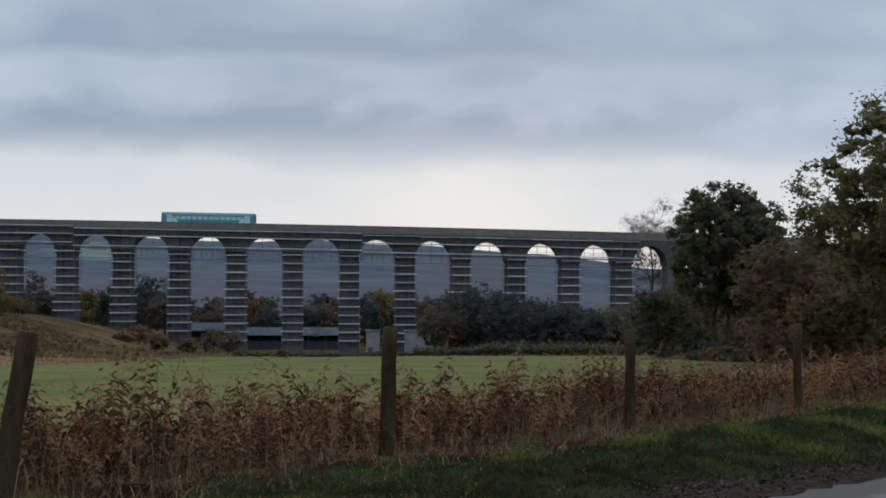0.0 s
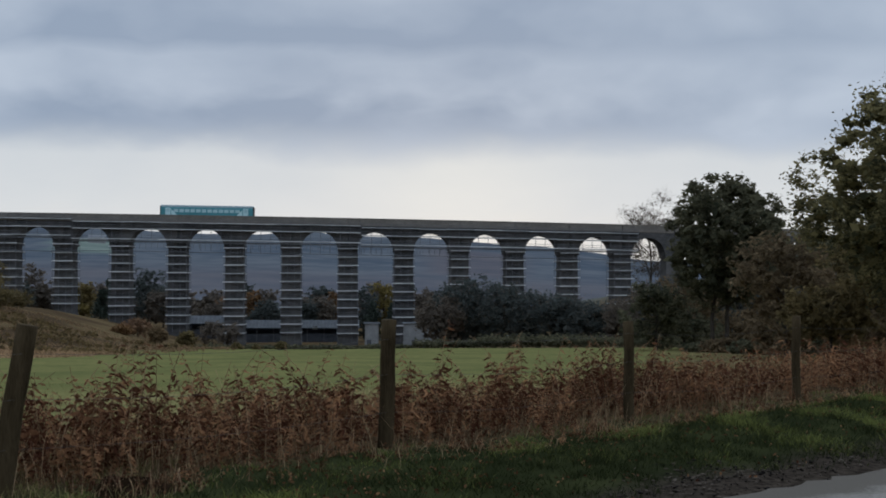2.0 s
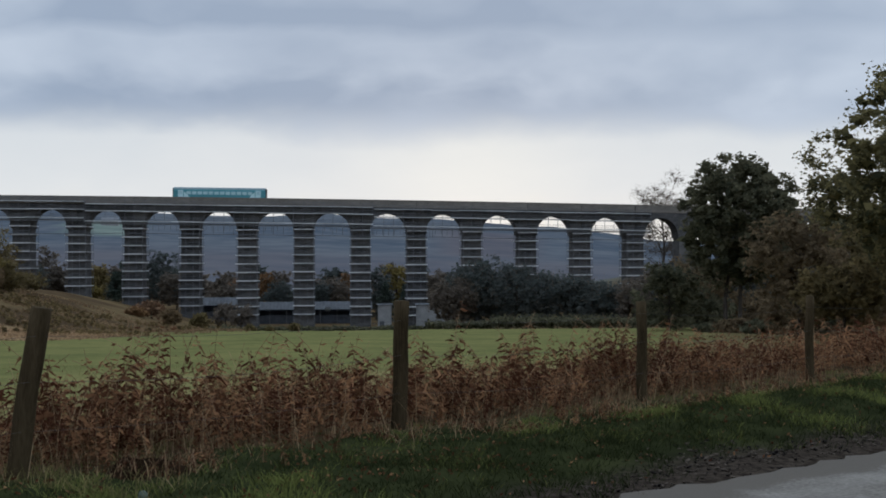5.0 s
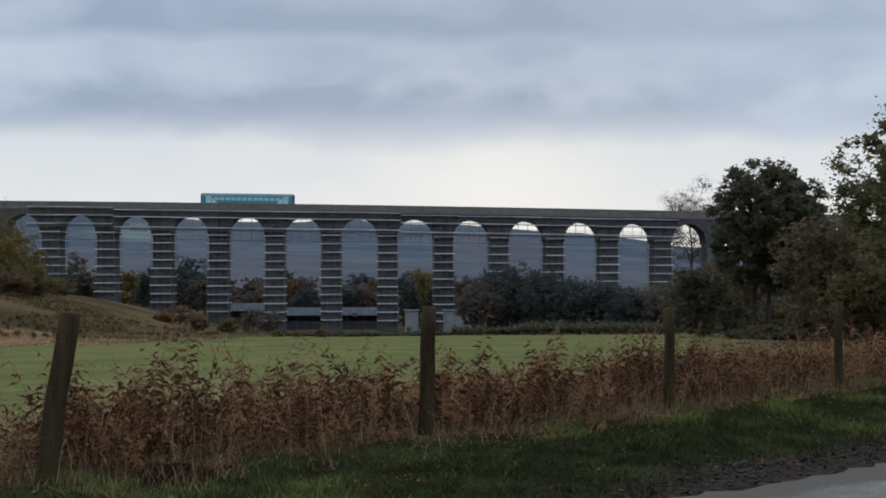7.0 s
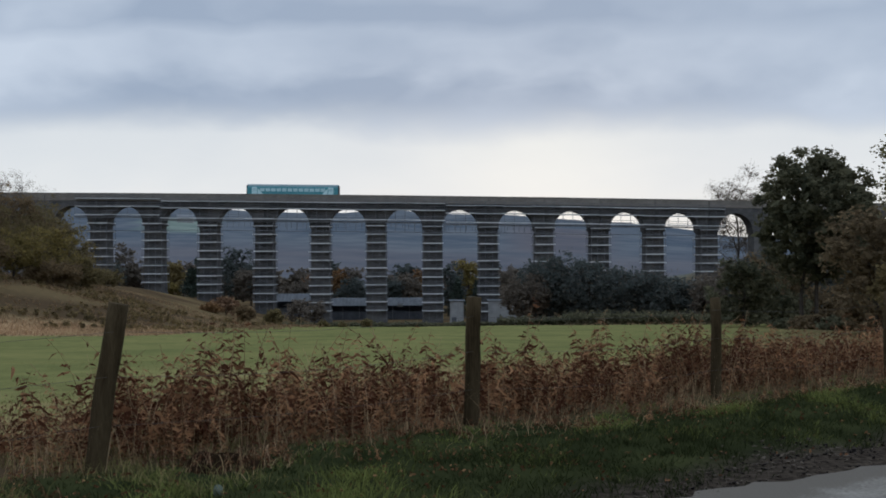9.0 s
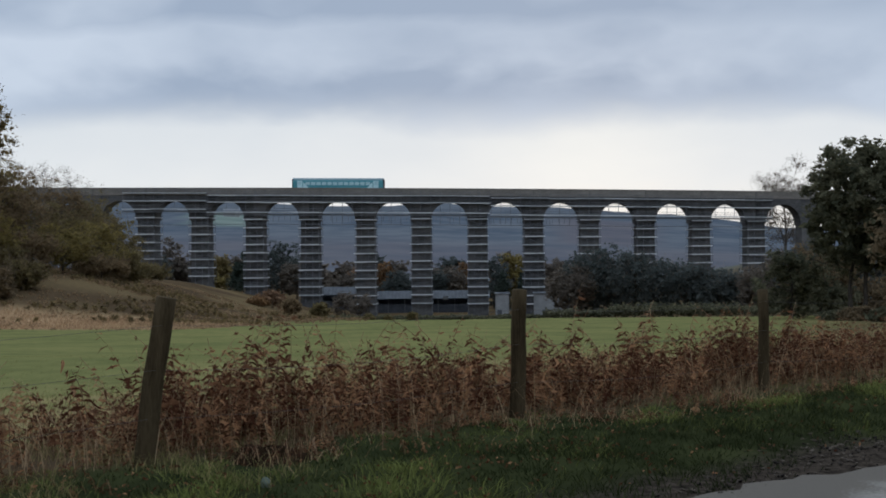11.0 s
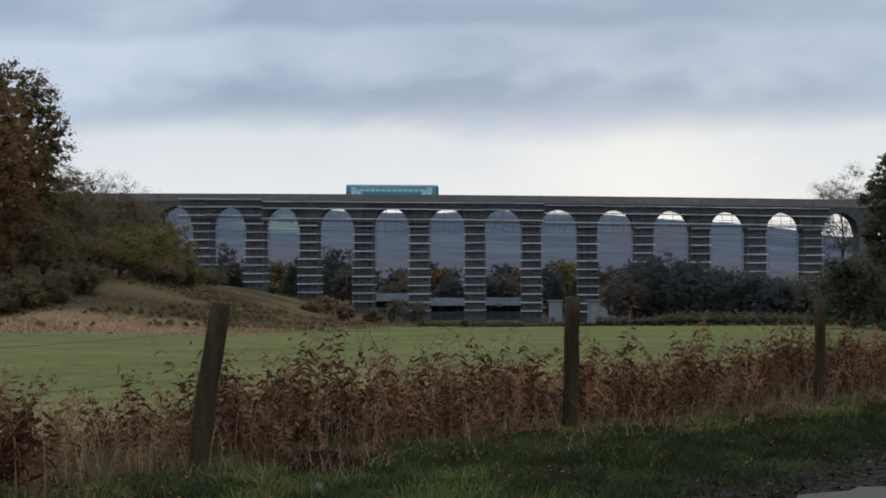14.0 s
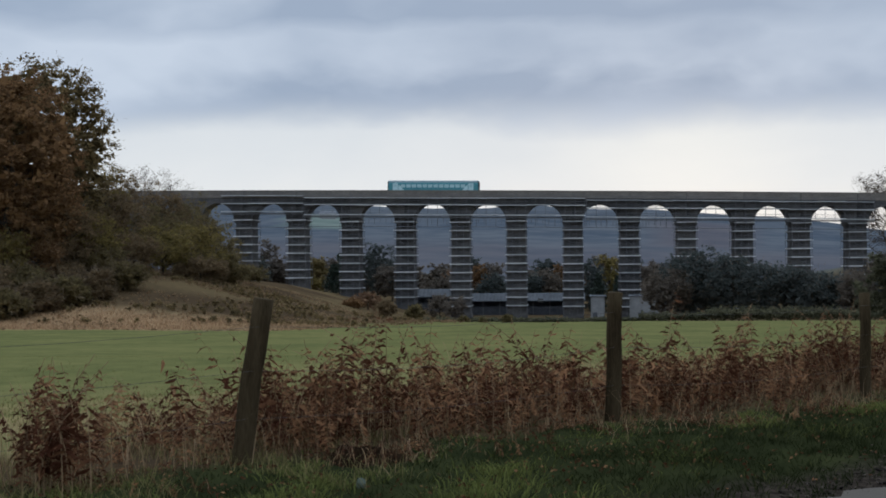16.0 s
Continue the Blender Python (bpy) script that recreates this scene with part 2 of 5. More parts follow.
LEAF = {
    "dusk": material("dim_brown_leaf", (0.100, 0.074, 0.046), (0.205, 0.148, 0.085), 0.15, 0.95, 0, 7, island=0.3, trans=0.45, spec=0.0),
    "duskolive": material("dim_olive_leaf", (0.088, 0.070, 0.036), (0.215, 0.160, 0.075), 0.15, 0.95, 0, 7, island=0.3, trans=0.45, spec=0.0),
    # distance haze put into both wood colours: paler, greyer, little contrast
    "wood": material("hazed_wood_leaf", (0.066, 0.076, 0.070), (0.109, 0.116, 0.105), 0.10, 0.95, 0, 7, island=0.25, trans=0.5, spec=0.0),
    "woodbrown": material("hazed_brown_leaf", (0.110, 0.094, 0.078), (0.180, 0.146, 0.112), 0.10, 0.95, 0, 7, island=0.25, trans=0.5, spec=0.0),
    "dark": material("dark_leaf", (0.060, 0.063, 0.041), (0.150, 0.138, 0.084), 0.18, 0.95, 0, 7, island=0.3, trans=0.5, spec=0.0),
    "oak": material("oak_leaf", (0.066, 0.066, 0.038), (0.205, 0.172, 0.080), 0.18, 0.95, 0, 7, island=0.4, trans=0.5, spec=0.0),
    "olive": material("olive_leaf", (0.125, 0.100, 0.036), (0.255, 0.192, 0.070), 0.12, 0.95, 0, 7, island=0.25, trans=0.5, spec=0.0),
    "rust": material("rust_leaf", (0.122, 0.070, 0.036), (0.265, 0.152, 0.072), 0.12, 0.9, 0, 7, island=0.4, trans=0.35, spec=0.04),
    "brown": material("brown_leaf", (0.128, 0.090, 0.050), (0.230, 0.160, 0.088), 0.12, 0.95, 0, 7, island=0.25, trans=0.5, spec=0.0),
    "rustolive": material("turning_leaf", (0.080, 0.062, 0.032), (0.220, 0.156, 0.070), 0.12, 0.9, 0, 7, island=0.4, trans=0.35, spec=0.04),
    # gold and orange dulled, conifer lifted, by painted distance haze
    "gold": material("gold_leaf", (0.140, 0.108, 0.046), (0.250, 0.188, 0.084), 0.2, 0.75, 0, 7, island=0.4, trans=0.25, spec=0.06),
    "orange": material("orange_leaf", (0.130, 0.078, 0.046), (0.220, 0.130, 0.076), 0.2, 0.75, 0, 7, island=0.4, trans=0.25, spec=0.06),
    "conifer": material("conifer_needle", (0.028, 0.040, 0.030), (0.056, 0.072, 0.052), 0.3, 0.8, 0, 7, island=0.3),
    "hedge": material("hedge_leaf", (0.115, 0.094, 0.046), (0.210, 0.160, 0.074), 0.12, 0.95, 0, 7, island=0.25, trans=0.5, spec=0.0),
}
M_TEAL = material("teal_paint", (0.050, 0.205, 0.235), (0.070, 0.250, 0.280), 0.3, 0.5, 0.03, 6, spec=0.3)
M_PALE_TEAL = material("pale_teal_panel", (0.38, 0.58, 0.60), (0.50, 0.68, 0.70), 0.4, 0.5, 0.03, 6, spec=0.3)
M_TRAINROOF = material("grey_train_roof", (0.14, 0.20, 0.21), (0.20, 0.26, 0.27), 0.5, 0.7, 0.1, 6, spec=0.1)
M_DARKMETAL = material("dark_underframe", (0.02, 0.02, 0.02), (0.05, 0.048, 0.045), 1.0, 0.7, 0.2, 6)
# pale base colour stands for the sky seen through the railcar's windows
M_TRAINGLASS = material("sky_bright_window", (0.30, 0.47, 0.50), (0.40, 0.57, 0.60), 0.4, 0.3, 0.0, 6, spec=0.4)
M_SCREEN = material("dark_windscreen", (0.02, 0.03, 0.035), (0.04, 0.05, 0.055), 0.5, 0.7, 0.0, 6, spec=0.1)
M_SHEET = material("grey_roof_sheet", (0.13, 0.14, 0.15), (0.21, 0.22, 0.23), 0.5, 0.8, 0.2, 8, stretch=(3, 1, 1), spec=0.1)
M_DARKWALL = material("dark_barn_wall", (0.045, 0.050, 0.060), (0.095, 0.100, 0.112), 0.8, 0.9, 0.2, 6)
M_WHITEWALL = material("dull_white_cladding", (0.17, 0.175, 0.175), (0.27, 0.27, 0.265), 0.6, 0.8, 0.1, 6, spec=0.1)
M_RAIL = material("rusty_rail", (0.10, 0.06, 0.04), (0.2, 0.14, 0.1), 2.0, 0.6, 0.1, 6, metal=0.5)
M_BALLAST = material("ballast", (0.10, 0.095, 0.09), (0.22, 0.21, 0.20), 3.0, 0.95, 0.6, 8)


# ---------------------------------------------------------------- mesh helpers
def np_mesh(name, verts, quads, mat, smooth=False, tone=None):
    """A mesh from arrays of points and of four-sided (or three-sided) faces."""
    verts, quads = np.asarray(verts, np.float32), np.asarray(quads, np.int32)
    k = quads.shape[1]
    me = bpy.data.meshes.new(name)
    me.vertices.add(len(verts))
    me.vertices.foreach_set("co", verts.ravel())
    me.loops.add(quads.size)
    me.loops.foreach_set("vertex_index", quads.ravel())
    me.polygons.add(len(quads))
    me.polygons.foreach_set("loop_start", np.arange(0, quads.size, k, dtype=np.int32))
    me.polygons.foreach_set("loop_total", np.full(len(quads), k, np.int32))
    if smooth:
        me.polygons.foreach_set("use_smooth", np.ones(len(quads), bool))
    me.update(calc_edges=True)
    if tone is not None:
        me.attributes.new("tone", "FLOAT", "POINT").data.foreach_set("value", np.asarray(tone, np.float32))
    me.materials.append(mat)
    return me


def bm_mesh(name, bm, mat):
    me = bpy.data.meshes.new(name)
    bm.to_mesh(me)
    bm.free()
    me.materials.append(mat)
    return me


def part(name, data, mat, parent, label="", m=None):
    """Links a bmesh, or a mesh made before, as one mesh object under a thing or a part."""
    me = data if isinstance(data, bpy.types.Mesh) else bm_mesh(name, data, mat)
    ob = new(name, me)
    ob.parent = parent
    if m is not None:
        ob.matrix_local = m
    if label:
        tagged(ob, label)
    return ob


def empty(name, m, label, category, group="", kind=""):
    ob = new(name)
    ob.empty_display_size = 0.2
    ob.matrix_world = m
    return tagged(ob, label, category, group, kind)


def add_box(bm, cx, cy, cz, sx, sy, sz, bevel=0.0, m=None):
    mat = Matrix.Translation((cx, cy, cz)) @ Matrix.Diagonal((sx, sy, sz, 1))
    if m is not None:
        mat = m @ mat
    made = bmesh.ops.create_cube(bm, size=1.0, matrix=mat)
    if bevel:
        vs = set(made["verts"])
        es = [e for e in bm.edges if e.verts[0] in vs and e.verts[1] in vs]
        bmesh.ops.bevel(bm, geom=es, offset=bevel, segments=1, affect="EDGES")
    return bm


def box(*a, **k):
    return add_box(bmesh.new(), *a, **k)


def tube(points, radii, sides=6):
    """Points and faces of a tapered tube along points."""
    p = np.asarray(points, float)
    n = len(p)
    d = np.gradient(p, axis=0)
    d /= np.linalg.norm(d, axis=1, keepdims=True) + 1e-9
    ref = np.where(np.abs(d[:, 2:3]) < 0.9, [[0, 0, 1.0]], [[1.0, 0, 0]])
    a = np.cross(d, ref)
    a /= np.linalg.norm(a, axis=1, keepdims=True)
    b = np.cross(d, a)
    ang = np.linspace(0, 2 * math.pi, sides, endpoint=False)
    v = p[:, None] + np.asarray(radii)[:, None, None] * (np.cos(ang)[None, :, None] * a[:, None] + np.sin(ang)[None, :, None] * b[:, None])
    i, j = np.meshgrid(np.arange(n - 1), np.arange(sides), indexing="ij")
    j2 = (j + 1) % sides
    q = np.stack([i * sides + j, i * sides + j2, (i + 1) * sides + j2, (i + 1) * sides + j], -1).reshape(-1, 4)
    return v.reshape(-1, 3), q


def join_tubes(tubes):
    vs, qs, o = [], [], 0
    for v, q in tubes:
        vs.append(v)
        qs.append(q + o)
        o += len(v)
    return np.concatenate(vs), np.concatenate(qs)


# ---------------------------------------------------------------- lie of the land
DIR_S, DIR_Q = np.array([1, 1]) / math.sqrt(2), np.array([-1, 1]) / math.sqrt(2)
ROAD_IN, ROAD_OUT, FENCE_Q = 1.3, 5.45, 9.4
ROAD_EDGE = 5.17
PROF_Y = [-4000, 0, 14, 26, 40, 60, 95, 130, 160, 200, 260, 330, 430, 600, 900, 5000]
PROF_Z = [0, 0, 0, -0.45, -1.25, -2.5, -4.1, -5.05, -6.1, -7.5, -10.0, -13.2, -13.6, -11, -6, -2]


def sstep(a, b, x):
    t = np.clip((x - a) / (b - a), 0, 1)
    return t * t * (3 - 2 * t)


def wave(x, y, k, seed):
    r = np.random.RandomState(seed)
    out = 0
    for i in range(5):
        a, ph, f = r.rand() * 6.28, r.rand() * 6.28, k * (1 + r.rand() * 1.6)
        out = out + np.sin((x * math.cos(a) + y * math.sin(a)) * f + ph)
    return out / 5


def sq(x, y):
    return (x + y) / math.sqrt(2), (y - x) / math.sqrt(2)


def ground_z(x, y):
    x, y = np.asarray(x, float), np.asarray(y, float)
    s, q = sq(x, y)
    # near the lane the land follows the lane's line, further off it falls towards the valley
    yy = np.where(y < 40, np.maximum(0, (q - FENCE_Q) * 1.414 + 14) * (1 - sstep(26, 40, y)) + y * sstep(26, 40, y), y)
    z = np.interp(yy, PROF_Y, PROF_Z)
    near = 1 - sstep(30, 60, np.hypot(x, y))
    verge = sstep(ROAD_OUT, ROAD_OUT + 1.0, q) * (1 - sstep(FENCE_Q - 0.6, FENCE_Q + 1.0, q))
    z = z + near * verge * (0.03 - 0.09 * sstep(8, 13, s) * sstep(6.5, 8.5, q) + 0.055 * wave(x, y, 2.4, 3) + 0.035 * wave(x, y, 6.0, 4))
    z = z + near * 0.13 * sstep(9, 14, s) * sstep(6.2, 7.7, q) * (1 - sstep(7.9, 9.0, q))
    z = z - near * 0.03 * sstep(ROAD_IN - 0.2, ROAD_IN, q) * (1 - sstep(ROAD_OUT - 0.1, ROAD_OUT + 0.2, q))
    z = z + 0.22 * wave(x, y, 0.12, 5) * sstep(30, 70, y) * (1 - sstep(900, 1400, y))
    # the bracken hill on the viewer's side of the viaduct
    hill = 8.4 * sstep(-27, -72, x) * sstep(142, 190, y + 0.25 * (x + 50)) * (1 - 0.5 * sstep(300, 420, y))
    z = z + hill * (1 + 0.08 * wave(x, y, 0.11, 8))
    # valley sides at the viaduct's ends
    z = z + 12 * sstep(66, 120, x) * sstep(250, 330, y) * (1 - sstep(500, 800, y))
    # far ridge
    az = x / np.maximum(y, 1)
    crest = np.interp(az, [-0.3, -0.2, -0.15, -0.108, -0.068, -0.030, 0, 0.053, 0.093, 0.133, 0.172, 0.21, 0.27, 0.4], [84, 84, 78, 72.5, 72, 79, 76, 72, 65, 61, 53, 41, 46, 76]) + 1.5 * wave(az * 1000, 0, 0.05, 11)
    z = z + np.where(y > 500, crest * sstep(650, 2000, y) * (1 + 0.05 * wave(x, y, 0.008, 12) * sstep(2000, 1500, y)), 0)
    return z


def axis(parts):
    out = []
    for a, b, n in parts:
        out += list(np.linspace(a, b, n, endpoint=False))
    return np.array(out + [parts[-1][1]])


def build_ground():
    xs = axis([(-4500, -900, 14), (-900, -220, 30), (-220, -40, 70), (-40, -10, 45), (-10, 16, 84), (16, 40, 40), (40, 220, 70), (220, 900, 30), (900, 4500, 14)])
    ys = axis([(-4500, -60, 10), (-60, 0, 12), (0, 6, 10), (6, 26, 80), (26, 60, 60), (60, 300, 75), (300, 520, 40), (520, 2100, 60), (2100, 4800, 8)])
    X, Y = np.meshgrid(xs, ys, indexing="ij")
    Z = ground_z(X, Y)
    n, k = X.shape
    i, j = np.meshgrid(np.arange(n - 1), np.arange(k - 1), indexing="ij")
    q = np.stack([i * k + j, (i + 1) * k + j, (i + 1) * k + j + 1, i * k + j + 1], -1).reshape(-1, 4)
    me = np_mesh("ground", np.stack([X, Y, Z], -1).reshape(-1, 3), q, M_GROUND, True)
    s, qq = sq(X, Y)
    jit = wave(X, Y, 0.25, 21)
    heath = sstep(-26, -36, X + 3 * jit - 9 * sstep(160, 185, Y)) * sstep(146, 158, Y + 5 * jit + 0.25 * (X + 50)) * (1 - sstep(500, 700, Y))
    heath = np.maximum(heath, sstep(206, 216, Y + 4 * jit) * (1 - sstep(500, 700, Y)))
    near = np.hypot(X, Y) < 60
    heath = np.maximum(heath, np.where(near, sstep(FENCE_Q - 0.8, FENCE_Q - 0.2, qq + 0.25 * jit) * (1 - sstep(FENCE_Q + 2.2, FENCE_Q + 3.4, qq + 0.5 * jit)), 0))
    rush = sstep(-26, -44, X + 2 * jit) * sstep(134, 139, Y + 3 * jit + 0.12 * (X + 50)) * (1 - sstep(156, 168, Y + 5 * jit))
    rough = sstep(FENCE_Q + 1.5, FENCE_Q + 3, qq) * (1 - sstep(FENCE_Q + 8, FENCE_Q + 24, qq + 4 * jit)) * (Y < 70) * (Y > 0)
    rush = np.maximum(rush, 0.38 * rough * (0.7 + 0.5 * wave(X, Y, 0.7, 22)))
    heath = np.maximum(heath, 0.7 * sstep(0.19, 0.27, X / np.maximum(Y, 1) + 0.03 * jit) * sstep(40, 75, Y) * (1 - sstep(175, 195, Y)))
    mud = np.where(near, sstep(ROAD_OUT - 1.0, ROAD_OUT - 0.6, qq) * (1 - sstep(ROAD_OUT + 0.45, ROAD_OUT + 1.0, qq + 0.3 * jit)), 0)
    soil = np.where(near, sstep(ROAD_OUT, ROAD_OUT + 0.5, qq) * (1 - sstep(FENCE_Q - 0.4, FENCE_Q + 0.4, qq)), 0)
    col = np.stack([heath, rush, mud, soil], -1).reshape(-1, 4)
    ca = me.color_attributes.new("cover", "FLOAT_COLOR", "POINT")
    ca.data.foreach_set("color", col.astype(np.float32).ravel())
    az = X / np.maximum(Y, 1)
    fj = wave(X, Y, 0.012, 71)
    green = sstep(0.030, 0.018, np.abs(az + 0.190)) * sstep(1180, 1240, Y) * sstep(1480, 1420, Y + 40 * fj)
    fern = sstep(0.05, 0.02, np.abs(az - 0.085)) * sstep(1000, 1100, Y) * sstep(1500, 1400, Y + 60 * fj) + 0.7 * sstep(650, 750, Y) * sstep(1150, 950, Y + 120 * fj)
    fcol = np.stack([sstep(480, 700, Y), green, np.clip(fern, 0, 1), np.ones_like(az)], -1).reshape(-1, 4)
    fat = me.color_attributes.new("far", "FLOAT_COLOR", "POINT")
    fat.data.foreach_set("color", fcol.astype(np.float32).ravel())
    tagged(new("ground", me), "sloping green pasture falling to a bracken-covered valley", "ground", kind="structure")


build_ground()


def build_road():
    ss = np.linspace(-60, 90, 751)
    qs = np.linspace(ROAD_IN - 0.1, ROAD_EDGE + 0.1, 25)
    S, Q = np.meshgrid(ss, qs, indexing="ij")
    edge = 0.10 * wave(S, S * 0.7, 1.6, 31) + 0.09 * wave(S, S * 0.3, 7.0, 32) + 0.06 * wave(S, S * 0.5, 16.0, 34) + 0.20 * np.exp(-((S - 7.6) / 1.5) ** 2) - 0.12 * sstep(8.5, 10.5, S)
    Q2 = Q + np.where(Q > 4.6, edge, 0)
    X, Y = S * DIR_S[0] + Q2 * DIR_Q[0], S * DIR_S[1] + Q2 * DIR_Q[1]
    Z = 0.006 + 0.045 * (1 - ((Q - (ROAD_IN + ROAD_OUT) / 2) / 2.2) ** 2) + 0.006 * wave(X, Y, 3.0, 33)
    n, k = S.shape
    i, j = np.meshgrid(np.arange(n - 1), np.arange(k - 1), indexing="ij")
    q = np.stack([i * k + j, (i + 1) * k + j, (i + 1) * k + j + 1, i * k + j + 1], -1).reshape(-1, 4)
    v = np.stack([X, Y, Z], -1).reshape(-1, 3)
    dirt = sstep(0.75, 0.15, ROAD_EDGE + edge - Q2 + 0.25 * wave(X, Y, 2.0, 35))
    wear = 0.5 + 0.25 * wave(X, Y, 1.3, 36) - 0.55 * dirt
    tagged(new("road", np_mesh("road", v, q, M_ROAD, True, tone=wear.ravel())), "worn grey asphalt lane with a crumbling muddy edge", "road", kind="structure")


build_road()

# ---------------------------------------------------------------- viaduct
PITCH, ARCH_S, GRADE = 13.97, 4.34, -0.0160
FIRST, LAST = -4, 15
HALF_DEPTH, RAD, CROWN = 2.3, 4.6, 3.35


def via(s):
    """The viaduct's middle line: place, top of the parapet, and heading, at s metres along it."""
    y = 345 + 0.03 * s + 0.0008 * s * s
    return s, y + HALF_DEPTH, 18.38 + GRADE * s, math.degrees(math.atan(0.03 + 0.0016 * s))


def via_pose(s, dy=0.0, dz=0.0, level=False):
    x, y, z, yaw = via(s)
    return pose(x, y, z, 0, 0 if level else math.degrees(-GRADE), yaw) @ Matrix.Translation((0, dy, dz))


def arch_span_mesh():
    """Spandrel walls, vault and parapets of one arch, with a voussoir ring standing proud."""
    bm = bmesh.new()
    w, spring = PITCH / 2 + 0.02, -CROWN - RAD
    ang = [math.pi * k / 20 for k in range(21)]
    arc = [(RAD * math.cos(a), spring + RAD * math.sin(a)) for a in ang]
    deck = -1.5
    for y0, y1, top in ((-HALF_DEPTH, -HALF_DEPTH + 0.5, -0.18), (HALF_DEPTH - 0.5, HALF_DEPTH, -0.18), (-HALF_DEPTH + 0.5, HALF_DEPTH - 0.5, deck)):
        outline = [(w, spring), (w, top), (-w, top), (-w, spring)] + arc[::-1]
        front = [bm.verts.new((x, y0, z)) for x, z in outline]
        back = [bm.verts.new((x, y1, z)) for x, z in outline]
        n = len(front)
        # wall faces as quads between the arch and the top
        for vs, flip in ((front, False), (back, True)):
            a = vs[4:]
            tops = [bm.verts.new((v.co.x, v.co.y, top)) for v in a]
            tops[0].co.x, tops[-1].co.x = a[0].co.x, a[-1].co.x
            for k in range(len(a) - 1):
                f = [a[k], a[k + 1], tops[k + 1], tops[k]]
                bm.faces.new(f if not flip else f[::-1])
            for f in ([vs[3], a[0], tops[0], vs[2]], [a[-1], vs[0], vs[1], tops[-1]]):
                bm.faces.new(f if not flip else f[::-1])
        for k in range(n):
            if k != 1:
                bm.faces.new([front[k], front[(k + 1) % n], back[(k + 1) % n], back[k]][::-1])
        bm.faces.new([front[1], front[2], back[2], back[1]][::-1])
    # voussoir ring, 0.7 m deep, one block every nine degrees
    for k in range(20):
        a0, a1 = ang[k] + 0.006, ang[k + 1] - 0.006
        for side in (-1, 1):
            yf, yb = side * (HALF_DEPTH + 0.09), side * (HALF_DEPTH - 0.05)
            pts = [(RAD - 0.02, a0), (RAD + 0.7, a0), (RAD + 0.7, a1), (RAD - 0.02, a1)]
            f = [bm.verts.new((r * math.cos(a), yf, spring + r * math.sin(a))) for r, a in pts]
            b = [bm.verts.new((r * math.cos(a), yb, spring + r * math.sin(a))) for r, a in pts]
            bm.faces.new(f)
            for e in range(4):
                bm.faces.new([f[e], f[(e + 1) % 4], b[(e + 1) % 4], b[e]])
    bmesh.ops.recalc_face_normals(bm, faces=bm.faces)
    return bm_mesh("arch_span", bm, M_STONE)


def pier_mesh(height):
    """A tapering pier with an impost band and a plinth."""
    bm = bmesh.new()
    w = PITCH / 2 - RAD
    levels = [(0, 1.0), (-0.35, 1.0), (-0.35, 0.88), (-height + 2.0, 0.89 + 0.003 * height), (-height + 2.0, 0.96 + 0.003 * height), (-height, 0.96 + 0.003 * height)]
    rings = []
    for z, k in levels:
        e = (k - 1) * w
        rings.append([bm.verts.new((sx * (w + 0.12 + e), sy * (HALF_DEPTH + 0.14 + e), z)) for sx, sy in ((-1, -1), (1, -1), (1, 1), (-1, 1))])
    for a, b in zip(rings, rings[1:]):
        for k in range(4):
            bm.faces.new([a[k], a[(k + 1) % 4], b[(k + 1) % 4], b[k]])
    bm.faces.new(rings[0])
    bm.faces.new(rings[-1][::-1])
    bmesh.ops.recalc_face_normals(bm, faces=bm.faces)
    return bm_mesh("pier", bm, M_STONE)


def build_viaduct():
    thing = empty("viaduct", pose(0, 345, -13), "long stone railway viaduct with round arches on tall tapering piers", "viaduct")
    inv = thing.matrix_world.inverted()
    span = arch_span_mesh()
    cop = bmesh.new()
    for side in (-1, 1):
        add_box(cop, 0, side * (HALF_DEPTH - 0.22), -0.09, PITCH + 0.04, 0.62, 0.18, 0.03)
        add_box(cop, 0, side * (HALF_DEPTH + 0.02), -1.85, PITCH + 0.04, 0.2, 0.22, 0.03)
    coping = bm_mesh("coping", cop, M_COPING)
    par = bmesh.new()
    for side in (-1, 1):
        add_box(par, 0, side * (HALF_DEPTH - 0.15), -0.97, PITCH + 0.03, 0.36, 1.56)
    parapet = bm_mesh("parapet", par, M_PARAPET)
    for k in range(FIRST, LAST + 1):
        m = inv @ via_pose(ARCH_S + (k - 7) * PITCH)
        part("arch_span", span, None, thing, m=m)
        part("parapet", parapet, None, thing, "paler brown stone parapet", m=m)
        part("coping", coping, None, thing, "weathered coping and string course", m=m)
    piers = {}
    for k in range(FIRST, LAST + 2):
        s = ARCH_S + (k - 7.5) * PITCH
        x, y, z, yaw = via(s)
        h = round((z - CROWN - RAD) - float(ground_z(x, y)) + 1.0)
        if h < 3:
            continue
        if h not in piers:
            piers[h] = pier_mesh(h)
        part("pier", piers[h], None, thing, m=inv @ via_pose(s, 0, -CROWN - RAD, True))


build_viaduct()


def build_track():
    s = np.linspace(-110, 140, 60)
    for off in (-0.72, 0.72):
        pts = [np.array(via_pose(float(a), off, -1.30).translation) for a in s]
        v, q = tube(pts, [0.06] * len(pts), 4)
        tagged(new("rail", np_mesh("rail", v, q, M_RAIL)), "rusty steel running rail on the viaduct deck", "rail", "rails of the track")
    v, q = tube([np.array(via_pose(float(a), 0, -1.97).translation) for a in s], [1.0] * len(s), 8)
    v[:, 2] = np.minimum(v[:, 2], np.array([via(float(a))[2] - 1.37 for a in s]).repeat(8))
    tagged(new("track_bed", np_mesh("track_bed", v, q, M_BALLAST)), "grey stone ballast bed under the rails", "ballast", kind="structure")


build_track()


